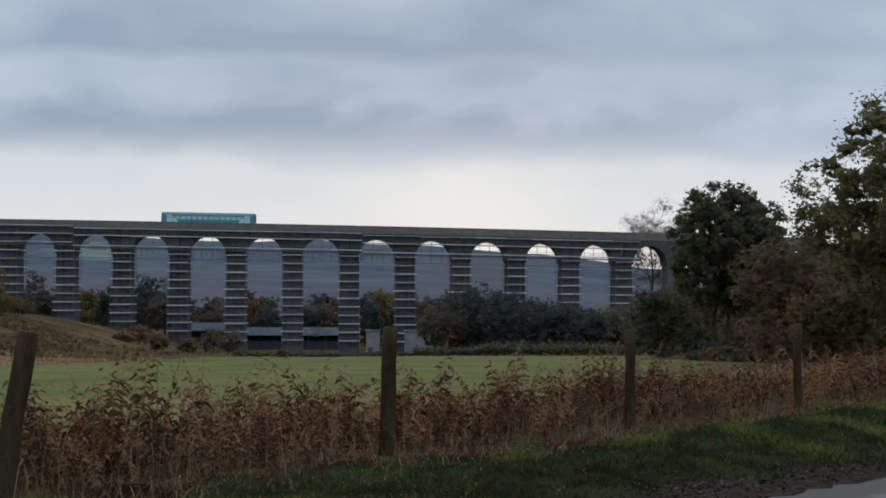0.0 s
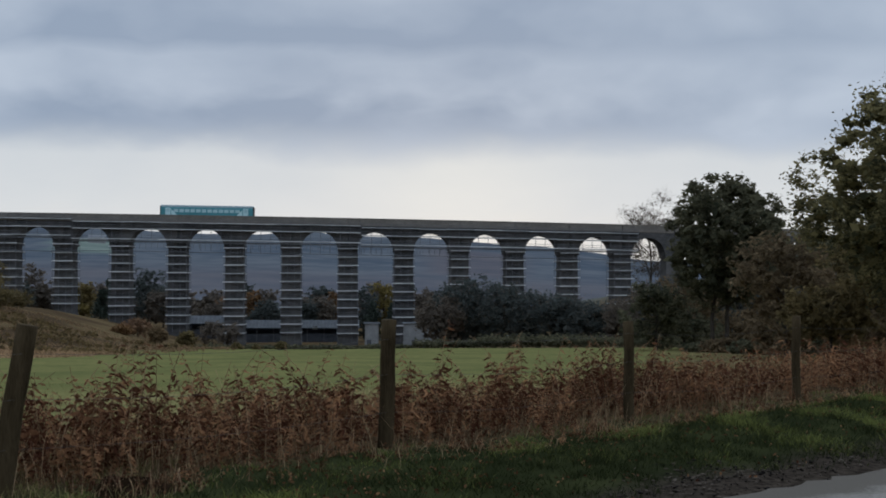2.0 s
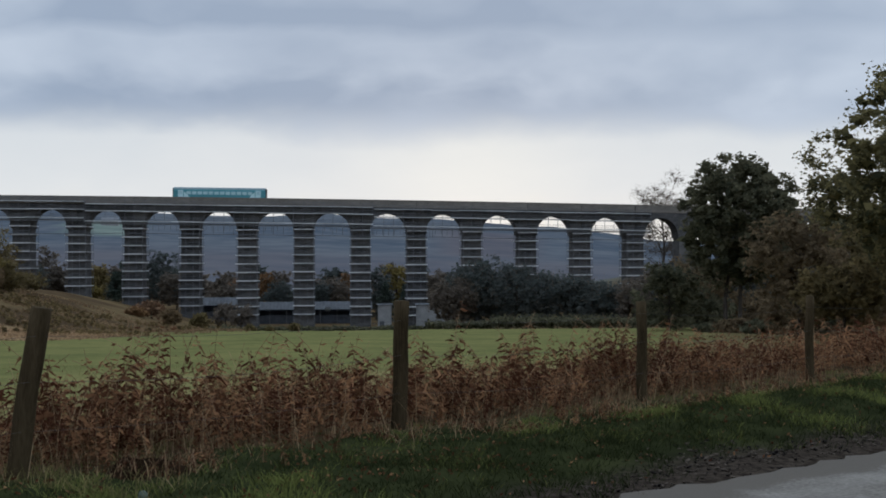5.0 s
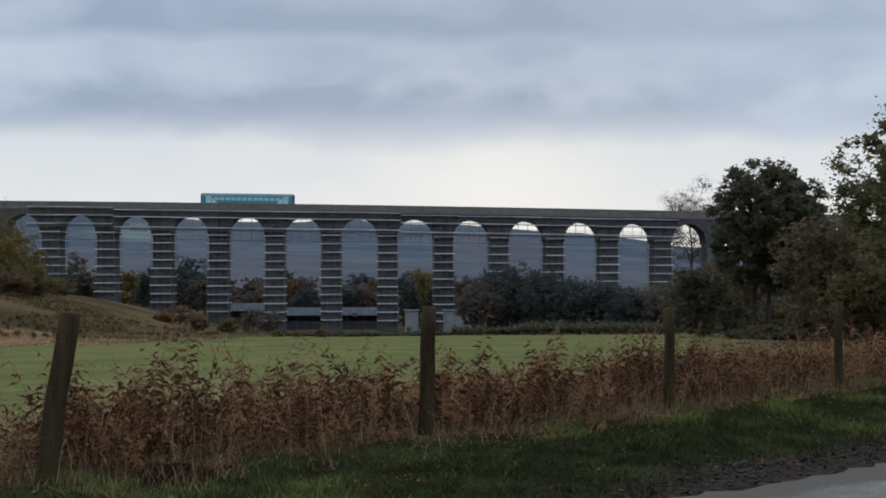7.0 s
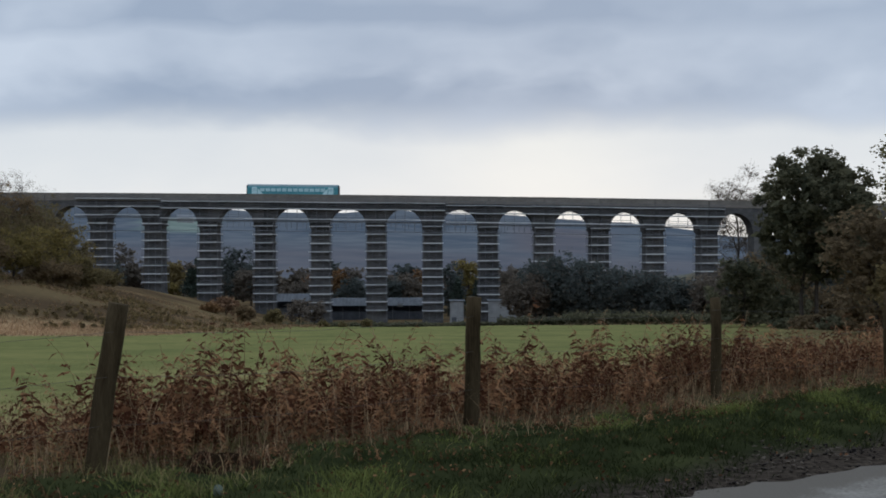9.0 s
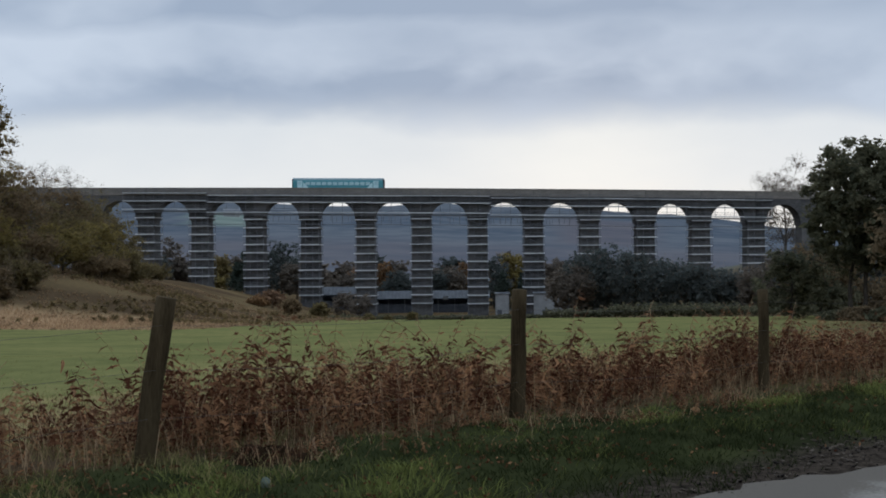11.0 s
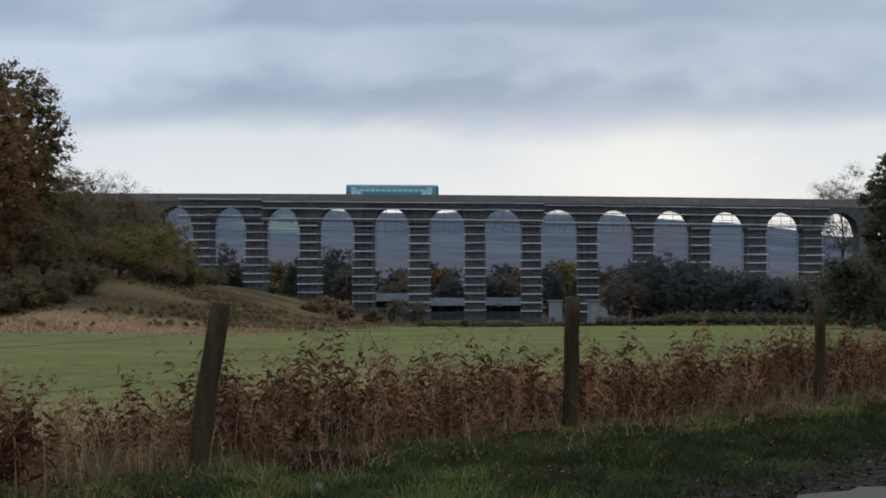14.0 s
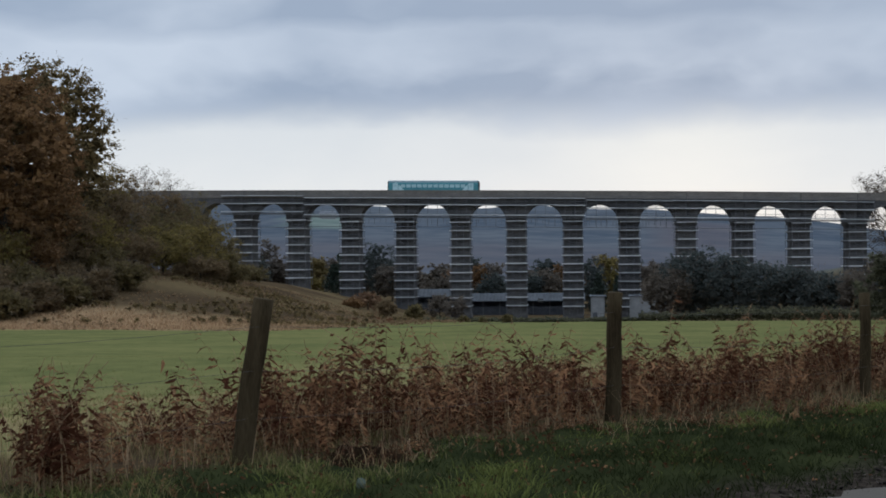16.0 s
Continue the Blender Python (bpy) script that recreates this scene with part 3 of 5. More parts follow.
# ---------------------------------------------------------------- scaffolding
def tower_thing(lifts, label):
    """Scaffold round a pier: standards, ledgers, board platforms with toe boards. Its origin is at its top."""
    thing = empty("scaffold_tower", pose(0, 0, 0), label, "scaffolding", "scaffold towers round the piers")
    lift, wx, wy = 2.1, 2.42, 3.3
    h = lifts * lift
    flare = 0.10 / 22 * h
    for x in (-1, -0.36, 0.36, 1):
        for y in (-1, 1):
            v, q = tube([(x * wx, y * wy, 0.9), (x * (wx + flare), y * (wy + flare), -h)], [0.055, 0.055], 6)
            part("standard", np_mesh("standard", v, q, M_TUBE), None, thing)
    for x in (-1, 1):
        v, q = tube([(x * wx, 0, 0.9), (x * (wx + flare), 0, -h)], [0.055, 0.055], 6)
        part("standard", np_mesh("standard", v, q, M_TUBE), None, thing)
    rs = np.random.RandomState(lifts)
    for k in range(lifts):
        z = -k * lift - 0.15
        e = flare * (k / max(lifts, 1))
        ax, ay = wx + e, wy + e
        over = 0.10 + 0.35 * rs.rand()
        bm = bmesh.new()
        add_box(bm, (rs.rand() - 0.5) * 0.3, -ay + 0.35, z, 2 * ax + over, 0.75, 0.06)
        add_box(bm, 0, ay - 0.35, z, 2 * ax, 0.75, 0.06)
        add_box(bm, -ax + 0.3, 0, z, 0.6, 2 * ay - 1.4, 0.06)
        add_box(bm, ax - 0.3, 0, z, 0.6, 2 * ay - 1.4, 0.06)
        deck = part("platform", bm_mesh("platform", bm, M_DECKBOARD), None, thing)
        bm = bmesh.new()
        add_box(bm, (rs.rand() - 0.5) * 0.3, -ay - 0.10, z + 0.10, 2 * ax + over, 0.05, 0.27)
        add_box(bm, ax + 0.08, 0, z + 0.10, 0.04, 2 * ay - 0.3, 0.24)
        add_box(bm, -ax - 0.08, 0, z + 0.10, 0.04, 2 * ay - 0.3, 0.24)
        part("toe_board", bm_mesh("toe_board", bm, M_BOARD), None, deck, "pale timber toe board")
        tubes = [tube([(-ax - 0.3, -ay, z + hh), (ax + 0.3, -ay, z + hh)], [0.035, 0.035], 5) for hh in (0.55, 1.05)]
        tubes += [tube([(x, -ay - 0.2, z - 0.1), (x, ay + 0.2, z - 0.1)], [0.035, 0.035], 5) for x in (-ax, ax)]
        if k % 2 == 0 and k < lifts - 1:
            tubes.append(tube([(-ax, -ay - 0.06, z), (ax, -ay - 0.06, z - lift)], [0.035, 0.035], 5))
        v, q = join_tubes(tubes)
        part("guard_rail", np_mesh("guard_rail", v, q, M_TUBE), None, thing)
    return thing


def build_scaffolds():
    towers = {}
    for k in range(0, 12):  # the pier before arch k + 1
        s = ARCH_S + (k - 6.5) * PITCH
        x, y, z, yaw = via(s)
        drop = 7.6
        lifts = int((z - drop - float(ground_z(x, y - 4))) / 2.1)
        lifts = min(lifts, 12)
        m = via_pose(s, 0, -drop - (0.35 if k in (2, 3, 4) else 0), True)
        if lifts not in towers:
            towers[lifts] = tower_thing(lifts, "tall tube-and-board scaffold tower wrapped round a viaduct pier")
            towers[lifts].matrix_world = m
        else:
            copy_thing(towers[lifts], m)


build_scaffolds()

# walkways hung along the face: first and last place along the viaduct, levels under the parapet's top
SECTIONS = [(-92.0, -70.4, (1.55, 3.5, 5.6, 6.05, 9.5)), (-70.0, 0.4, (2.1, 3.8, 6.3, 6.75, 9.2)), (0.8, 71.0, (2.5, 4.4, 6.7, 7.1, 9.15))]


def build_walkways():
    rs = np.random.RandomState(7)
    for s0, s1, levels in SECTIONS:
        thing = empty("scaffold_walkway", via_pose((s0 + s1) / 2), "run of scaffold walkways along the viaduct's face under its parapet", "scaffolding", "scaffold walkways")
        inv = thing.matrix_world.inverted()
        cuts = np.linspace(s0, s1, max(2, round((s1 - s0) / 7)) + 1)
        for li, lev in enumerate(levels):
            for a, b in zip(cuts, cuts[1:]):
                m = inv @ via_pose((a + b) / 2, 0, -lev)
                ln = b - a + 0.05 + 0.3 * rs.rand()
                jz = (rs.rand() - 0.5) * 0.12
                if li < 3:
                    dk = part("platform", box(0, -HALF_DEPTH - 0.75, jz, ln, 1.1, 0.06), M_DECKBOARD, thing, m=m)
                    part("toe_board", box(0, -HALF_DEPTH - 1.32, jz + 0.10, ln, 0.05, 0.25 if li else 0.20), M_BOARD, dk, "pale timber toe board")
                elif li == 3:
                    part("platform", box(0, -HALF_DEPTH - 0.75, jz, ln, 1.1, 0.28), M_DECKBOARD, thing, m=m)
                rails = [tube([(-ln / 2, -HALF_DEPTH - 1.3, jz + hh), (ln / 2, -HALF_DEPTH - 1.3, jz + hh)], [0.045 if li < 4 else 0.075] * 2, 5) for hh in ((0.55, 1.05) if li < 3 else (-0.3,) if li == 3 else (0.0,))]
                v, q = join_tubes(rails)
                part("guard_rail", np_mesh("guard_rail", v, q, M_TUBE), None, thing, m=m)
        # short hangers under the lowest deck where it crosses an arch
        for a in np.arange(s0 + 0.7, s1, 1.45):
            k = (a - ARCH_S) / PITCH
            if abs(k - round(k)) < 0.30 and round(k) in (-4, -3, -2, -1, 0, 1):
                v, q = tube([(0, -HALF_DEPTH - 1.2, -levels[3]), (0, -HALF_DEPTH - 1.2, -levels[3] - 1.3 - 0.5 * rs.rand())], [0.06, 0.06], 5)
                part("hanger", np_mesh("hanger", v, q, M_TUBE), None, thing, m=inv @ via_pose(float(a)))
        n = max(3, round((s1 - s0) / 2.33))
        for a in np.linspace(s0, s1, n):
            k = (a - ARCH_S) / PITCH
            over_arch = abs(k - round(k)) < 0.32
            low = levels[4] if (over_arch and round(k) in (-3, -2, -1, 0, 1)) or not over_arch else levels[2] + 0.2
            if a < -50 and over_arch:
                low = levels[2]
            v, q = tube([(0, -HALF_DEPTH - 1.28, -levels[0] + 1.1), (0, -HALF_DEPTH - 1.28, -low)], [0.065, 0.065], 5)
            part("standard", np_mesh("standard", v, q, M_TUBE), None, thing, m=inv @ via_pose(float(a)))


build_walkways()


# ---------------------------------------------------------------- railcar
def build_railcar(s):
    length, half, high = 23.0, 1.36, 3.75
    m = via_pose(s, 0, -1.25)
    thing = empty("railcar", m, "single teal diesel railcar standing on the viaduct", "train")
    sec = [(-half + 0.12, 0.95), (-half, 1.15), (-half, 2.75), (-half + 0.10, 3.2), (-half + 0.45, 3.58), (-0.45, high), (0.45, high), (half - 0.45, 3.58), (half - 0.10, 3.2), (half, 2.75), (half, 1.15), (half - 0.12, 0.95)]

    def loft(xs, prof, mat, name, label=""):
        bm = bmesh.new()
        rings = [[bm.verts.new((x, y * k, 0.95 + (z - 0.95) * kz)) for y, z in prof] for x, k, kz in xs]
        for a, b in zip(rings, rings[1:]):
            for i in range(len(prof)):
                j = (i + 1) % len(prof)
                bm.faces.new([a[i], a[j], b[j], b[i]])
        bm.faces.new(rings[0][::-1])
        bm.faces.new(rings[-1])
        bmesh.ops.recalc_face_normals(bm, faces=bm.faces)
        return part(name, bm, mat, thing, label)

    e = length / 2
    loft([(-e, 0.94, 0.975), (-e + 0.12, 1, 1), (e - 0.12, 1, 1), (e, 0.94, 0.975)], sec, M_TEAL, "body")
    roof = [(y * 1.01, z + 0.02) for y, z in sec[3:9]]
    loft([(-e + 0.15, 1, 1), (e - 0.15, 1, 1)], roof, M_TRAINROOF, "roof", "dull grey-teal roof")
    for k in range(12):
        x = -7.6 + 15.2 * k / 11
        for side in (-1, 1):
            part("window", box(x, side * (half + 0.005), 2.35, 1.12, 0.03, 0.78, 0.01), M_TRAINGLASS, thing, "side window with the bright sky behind put into its colour")
    for x in (-9.6, 9.6):
        for side in (-1, 1):
            door = part("door", box(x, side * (half + 0.008), 2.05, 1.3, 0.04, 1.95, 0.015), M_PALE_TEAL, thing, "pale sliding passenger door")
            part("window", box(x, side * (half + 0.035), 2.45, 0.75, 0.02, 0.75, 0.01), M_TRAINGLASS, door)
    for sgn in (-1, 1):
        for side in (-1, 1):
            bm = bmesh.new()
            pts = [(sgn * 8.8, 1.3), (sgn * 7.4, 1.3), (sgn * 8.2, 2.2), (sgn * 8.8, 2.7)]
            f = [bm.verts.new((x, side * (half + 0.012), z)) for x, z in pts]
            b = [bm.verts.new((x, side * (half - 0.02), z)) for x, z in pts]
            bm.faces.new(f)
            for i in range(4):
                bm.faces.new([f[i], f[(i + 1) % 4], b[(i + 1) % 4], b[i]])
            part("livery_panel", bm, M_PALE_TEAL, thing, "pale swept livery panel")
        part("cab_end", box(sgn * (e - 0.05), 0, 2.25, 0.3, 2 * half - 0.05, 2.5, 0.1), M_DARKMETAL, thing, "dark cab end")
        part("windscreen", box(sgn * (e + 0.11), 0, 2.75, 0.04, 1.9, 0.8, 0.02), M_SCREEN, thing, "dark cab windscreen")
        bog = part("bogie", box(sgn * 7.6, 0, 0.55, 3.2, 2.2, 0.5, 0.05), M_DARKMETAL, thing, "dark four-wheel bogie")
        for dx in (-1.0, 1.0):
            for side in (-1, 1):
                bm = bmesh.new()
                bmesh.ops.create_cone(bm, segments=20, radius1=0.42, radius2=0.42, depth=0.13, cap_ends=True, matrix=pose(sgn * 7.6 + dx, side * 0.75, 0.43, 90, 0, 0))
                part("wheel", bm, M_DARKMETAL, bog)
    part("underframe", box(0, 0, 0.8, length - 1.5, 2.3, 0.3, 0.03), M_DARKMETAL, thing)


build_railcar(-37.5)


# ---------------------------------------------------------------- buildings under the viaduct
def barn(x0, x1, y, z0, eave, ridge, depth, open_front, wall, label):
    """A low farm building with a pitched sheet roof; open_front leaves bays between posts."""
    w = x1 - x0
    thing = empty("farm_building", pose((x0 + x1) / 2, y, z0), label, "farm building", "buildings below the viaduct")
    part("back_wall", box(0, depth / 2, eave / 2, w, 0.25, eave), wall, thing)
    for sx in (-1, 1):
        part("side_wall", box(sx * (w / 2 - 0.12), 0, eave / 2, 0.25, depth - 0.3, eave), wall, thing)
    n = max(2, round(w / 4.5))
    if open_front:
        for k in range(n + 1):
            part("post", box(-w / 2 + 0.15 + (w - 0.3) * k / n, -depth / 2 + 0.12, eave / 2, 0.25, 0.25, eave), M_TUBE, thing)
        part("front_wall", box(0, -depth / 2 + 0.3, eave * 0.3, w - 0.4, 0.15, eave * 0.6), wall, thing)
    else:
        part("front_wall", box(0, -depth / 2, eave / 2, w - 0.5, 0.22, eave), wall, thing)
        part("door", box(-w * 0.2, -depth / 2 - 0.13, min(1.0, eave / 2.2), min(1.6, w / 3), 0.06, min(2.0, eave * 0.85)), M_DARKWALL, thing)
    for sy in (-1, 1):
        bm = bmesh.new()
        ya, yb = sy * (depth / 2 + 0.4), 0
        steps = max(8, int(w / 0.9))
        rows = []
        for t in (0, 1):
            for k in range(steps * 2 + 1):
                x = -w / 2 - 0.3 + (w + 0.6) * k / (steps * 2)
                rows.append(bm.verts.new((x, ya if t == 0 else yb, (eave if t == 0 else ridge) + 0.06 * (k % 2))))
        nn = steps * 2 + 1
        faces = [bm.faces.new([rows[k], rows[k + 1], rows[nn + k + 1], rows[nn + k]]) for k in range(nn - 1)]
        bmesh.ops.solidify(bm, geom=faces, thickness=0.06)
        part("roof", bm, M_SHEET, thing, "ribbed grey sheet roof")
    return thing


def at_uw(u, w, y):
    """The point at depth y that a straight look through the plan direction (u, w) meets, in 2450ths."""
    return u * y / 2450, y, EYE + w * y / 2450


def gz(x, y):
    return float(ground_z(x, y))


def build_buildings():
    y = 372
    for u0, u1, wt, kind in ((-300, -215, -52, 0), (-206, 0, -60, 1)):
        x0, x1 = u0 * y / 2450, u1 * y / 2450
        z0 = gz((x0 + x1) / 2, y)
        top = EYE + wt * y / 2450 - z0
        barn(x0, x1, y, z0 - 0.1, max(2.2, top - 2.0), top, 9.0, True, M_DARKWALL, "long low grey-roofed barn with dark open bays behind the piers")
        if kind:
            bn = bpy.data.objects["farm_building.001"]
            part("white_sheet", box(4.2, -4.55, top - 1.9, 1.5, 0.08, 1.0), M_WHITEWALL, bn, "bright white sheet hung under the eaves")
    y = 330
    for u0, u1, wt in ((12, 36, -64), (80, 148, -64)):
        x0, x1 = u0 * y / 2450, u1 * y / 2450
        z0 = gz((x0 + x1) / 2, y)
        top = EYE + wt * y / 2450 - z0
        barn(x0, x1, y, z0 - 0.1, max(1.8, top - 0.3), top, 3.0, False, M_WHITEWALL, "small pale cabin on the valley floor beside the scaffolding")


build_buildings()


def far_house():
    y = 1380
    x = -0.186 * y
    z = gz(x, y)
    thing = empty("farmhouse", pose(x, y, z), "white farmhouse with slate roof far across the valley", "house")
    part("wall", box(0, 0, 2.2, 16, 7, 5.4), M_WHITEWALL, thing)
    bm = bmesh.new()
    pts = [(-8.4, -3.9, 4.9), (8.4, -3.9, 4.9), (8.4, 0, 8.0), (-8.4, 0, 8.0), (-8.4, 3.9, 4.9), (8.4, 3.9, 4.9)]
    v = [bm.verts.new(p) for p in pts]
    for f in ((0, 1, 2, 3), (3, 2, 5, 4), (0, 3, 4), (1, 5, 2), (0, 4, 5, 1)):
        bm.faces.new([v[i] for i in f])
    part("roof", bm, M_SHEET, thing)


far_house()


# ---------------------------------------------------------------- trees
def leaf_cloud(rs, centres, radii, per, size, flat=0.75):
    """Leaves as bent four-point blades scattered through clumps."""
    c = np.repeat(centres, per, axis=0)
    r = np.repeat(radii, per)
    n = len(c)
    d = rs.normal(size=(n, 3))
    d /= np.linalg.norm(d, axis=1, keepdims=True)
    p = c + d * (r * np.minimum(np.abs(rs.normal(size=n)), 1.6) * 0.66)[:, None] * np.array([1, 1, flat])
    a = rs.normal(size=(n, 3))
    a[:, 2] *= 0.6
    a /= np.linalg.norm(a, axis=1, keepdims=True)
    b = np.cross(a, rs.normal(size=(n, 3)))
    b /= np.linalg.norm(b, axis=1, keepdims=True) + 1e-9
    s = (size * (0.6 + 0.8 * rs.rand(n)))[:, None]
    v = np.stack([p - a * s, p + b * s * 0.55, p + a * s, p - b * s * 0.45 + 0.2 * s * np.cross(a, b)], 1).reshape(-1, 3)
    return v, np.arange(4 * n).reshape(-1, 4)


def limbs(rs, base, h, lean, spread, n_limb, r0, fork=0.28, twigs=3):
    """A leaning tapered trunk with curved limbs and branches. Returns the tubes and the limb ends."""
    base = np.array(base, float)
    tubes, tips = [], []
    n = 8
    tt = np.linspace(0, 1, n)
    path = base + np.stack([lean[0] * tt ** 1.5, lean[1] * tt ** 1.5, h * 0.85 * tt], 1)
    path[1:, :2] += rs.normal(size=(n - 1, 2)) * 0.02 * h * tt[1:, None]
    tubes.append(tube(path, r0 * (1 - 0.85 * tt) + 0.02, 8))
    for k in range(n_limb):
        t = fork + (0.95 - fork) * (k + rs.rand() * 0.7) / n_limb
        start = np.array([np.interp(t, tt, path[:, i]) for i in range(3)])
        ang = k * 2.4 + rs.rand() * 0.8
        out = spread * (1.0 - 0.55 * max(0, t - fork)) * (0.6 + 0.45 * rs.rand())
        up = h * (0.08 + 0.20 * rs.rand())
        u = np.linspace(0, 1, 6)
        lp = start + np.stack([math.cos(ang) * out * u, math.sin(ang) * out * u, up * u ** 0.8], 1)
        lp[1:] += rs.normal(size=(5, 3)) * 0.03 * spread
        r = r0 * (1 - 0.8 * t) * 0.5
        tubes.append(tube(lp, r * (1 - 0.8 * u) + 0.015, 6))
        tips.append(lp[-1])
        for _ in range(twigs):
            w = 0.35 + 0.6 * rs.rand()
            st = np.array([np.interp(w, u, lp[:, i]) for i in range(3)])
            dv = rs.normal(size=3)
            dv[2] = abs(dv[2]) * 0.7 + 0.2
            dv = dv / np.linalg.norm(dv) * spread * (0.25 + 0.25 * rs.rand())
            mid = st + dv * 0.5 + rs.normal(size=3) * 0.04 * spread
            tubes.append(tube([st, mid, st + dv], [r * 0.35 + 0.01, r * 0.2 + 0.01, 0.01], 5))
            tips.append(st + dv)
    tips.append(path[-1])
    return tubes, np.array(tips)


def tree(x, y, h, spread, leaf, label, seed, leaves=9000, size=0.3, lean=(0, 0), fork=0.25, extra=60, low=0.22, trunks=1, name="tree", sink=0.2, clump=0.16, group="trees in the valley", solid=0.0, core=2.2, twigs=0, girth=0.022):
    rs = np.random.RandomState(seed)
    z = gz(x, y) - sink
    thing = empty(name, pose(x, y, z), label, "tree" if name == "tree" else "bush", group)
    tubes, tips = [], []
    for k in range(trunks):
        off = (0, 0, 0) if k == 0 else ((rs.rand() - 0.5) * spread * 0.4, (rs.rand() - 0.5) * spread * 0.3, 0)
        ln = lean if k == 0 else (lean[0] + (rs.rand() - 0.5) * spread * 0.6, lean[1])
        tb, tp = limbs(rs, off, h * (0.86 if k == 0 else 0.76), ln, spread * 0.68, 10 if trunks == 1 else 7, girth * h, fork)
        tubes += tb
        tips.append(tp)
    v, q = join_tubes(tubes)
    part("trunk", np_mesh("trunk", v, q, M_BARK, True), None, thing, "dark trunk and limbs")
    tips = np.concatenate(tips)
    # clumps over a lumpy dome, with gaps
    extra = extra * 3
    d = rs.normal(size=(extra, 3))
    d /= np.linalg.norm(d, axis=1, keepdims=True)
    lump = 0.84 + 0.12 * solid + 0.26 * (1 - 0.6 * solid) * np.sin(d[:, 0] * 3.1 + seed) * np.sin(d[:, 2] * 3.7 + seed * 1.7) + 0.12 * np.sin(d[:, 1] * 7 + d[:, 2] * 6 + seed)
    rad = lump * (0.30 + 0.70 * rs.rand(extra) ** (0.42 if solid >= 0.9 else 0.5))
    half_h = h * (1 - low) * 0.5
    mid = np.array([lean[0] * 0.6, lean[1] * 0.6, h * low + half_h])
    axes = np.array([spread, spread, half_h])
    centres = np.concatenate([mid + d * rad[:, None] * axes, tips])
    rel = (centres - mid) / axes
    dist = np.linalg.norm(rel, axis=1)
    centres = mid + rel / np.maximum(1, dist / 0.93)[:, None] * axes
    gap = np.sin(centres[:, 0] * 5.2 / spread + seed) + np.sin(centres[:, 1] * 4.1 / spread + 2 * seed) + np.sin(centres[:, 2] * 9.0 / h + 3 * seed)
    centres = centres[gap > (-9 if solid >= 1 else -1.35 - 0.5 * solid)]
    radii = spread * clump * (0.6 + 0.7 * rs.rand(len(centres)))
    peak = np.sort(centres[:, 2] + radii * 0.5)[-3]
    centres[:, 2] *= h / peak
    centres[:, 2] = np.minimum(centres[:, 2], h - radii * 0.5)
    centres[:, 2] = np.maximum(centres[:, 2], radii * 0.5)
    per = max(12, int(leaves * 0.66) // len(centres))
    v, q = leaf_cloud(rs, centres, radii, per, size * 1.1)
    # denser sprays of large leaf clusters inside the crown
    inner = np.linalg.norm((centres - mid) / axes, axis=1) < 0.86
    if inner.sum() > 3:
        v2, q2 = leaf_cloud(rs, centres[inner], radii[inner] * 0.8, max(5, per // (4 if solid >= 0.9 else 8)), size * core)
        v, q = np.concatenate([v, v2]), np.concatenate([q, q2 + len(v)])
    part("crown", np_mesh("crown", v, q, LEAF[leaf]), None, thing)
    if twigs:
        # thin shoots that stand out of the crown
        dist = np.linalg.norm((centres - mid) / axes, axis=1)
        shell = centres[dist > 0.55]
        c = shell[rs.randint(len(shell), size=twigs)] + rs.normal(size=(twigs, 3)) * spread * 0.09
        dv = (c - mid) / axes + 0.55 * rs.normal(size=(twigs, 3)) + (0, 0, 0.35)
        dv /= np.linalg.norm(dv, axis=1, keepdims=True)
        ln = (0.4 + 0.6 * rs.rand(twigs))[:, None]
        sd = np.cross(dv, rs.normal(size=(twigs, 3)))
        sd /= np.linalg.norm(sd, axis=1, keepdims=True) + 1e-9
        v = np.stack([c - sd * 0.026, c + sd * 0.026, c + dv * ln + sd * 0.008, c + dv * ln - sd * 0.008], 1).reshape(-1, 3)
        v[:, 2] = np.maximum(v[:, 2], 0.05)
        part("twig_crown", np_mesh("twig_crown", v, np.arange(4 * twigs).reshape(-1, 4), M_SHOOT), None, thing, "thin brown shoots")
    return thing


def bare_tree(x, y, h, spread, label, seed, leaf=None, leaves=0, z=None):
    rs = np.random.RandomState(seed)
    z = gz(x, y) - 0.2 if z is None else z
    thing = empty("tree", pose(x, y, z), label, "tree", "bare trees by the viaduct")
    tubes, tips = limbs(rs, (0, 0, 0), h * 0.93, (0, 0), spread * 0.85, 16, 0.014 * h, 0.35, 7)
    v, q = join_tubes(tubes)
    part("trunk", np_mesh("trunk", v, q, M_TWIG, True), None, thing)
    # fine twigs as slim blades
    k = 30
    n = len(tips) * k
    c = np.repeat(tips, k, axis=0) + rs.normal(size=(n, 3)) * spread * np.array([0.10, 0.10, 0.08])
    d = rs.normal(size=(n, 3))
    d[:, 2] = np.abs(d[:, 2]) * 0.9
    d /= np.linalg.norm(d, axis=1, keepdims=True)
    ln = (spread * 0.09 * (0.5 + rs.rand(n)))[:, None]
    side = np.cross(d, rs.normal(size=(n, 3)))
    side /= np.linalg.norm(side, axis=1, keepdims=True)
    st = c - d * ln * 0.3
    v = np.stack([st - side * 0.036, st + side * 0.036, st + d * ln + side * 0.010, st + d * ln - side * 0.010], 1).reshape(-1, 3)
    part("twig_crown", np_mesh("twig_crown", v, np.arange(4 * n).reshape(-1, 4), M_TWIG), None, thing)
    if leaf:
        v, q = leaf_cloud(rs, tips, np.full(len(tips), spread * 0.16), max(4, leaves // len(tips)), 0.2)
        part("crown", np_mesh("crown", v, q, LEAF[leaf]), None, thing)
    return thing


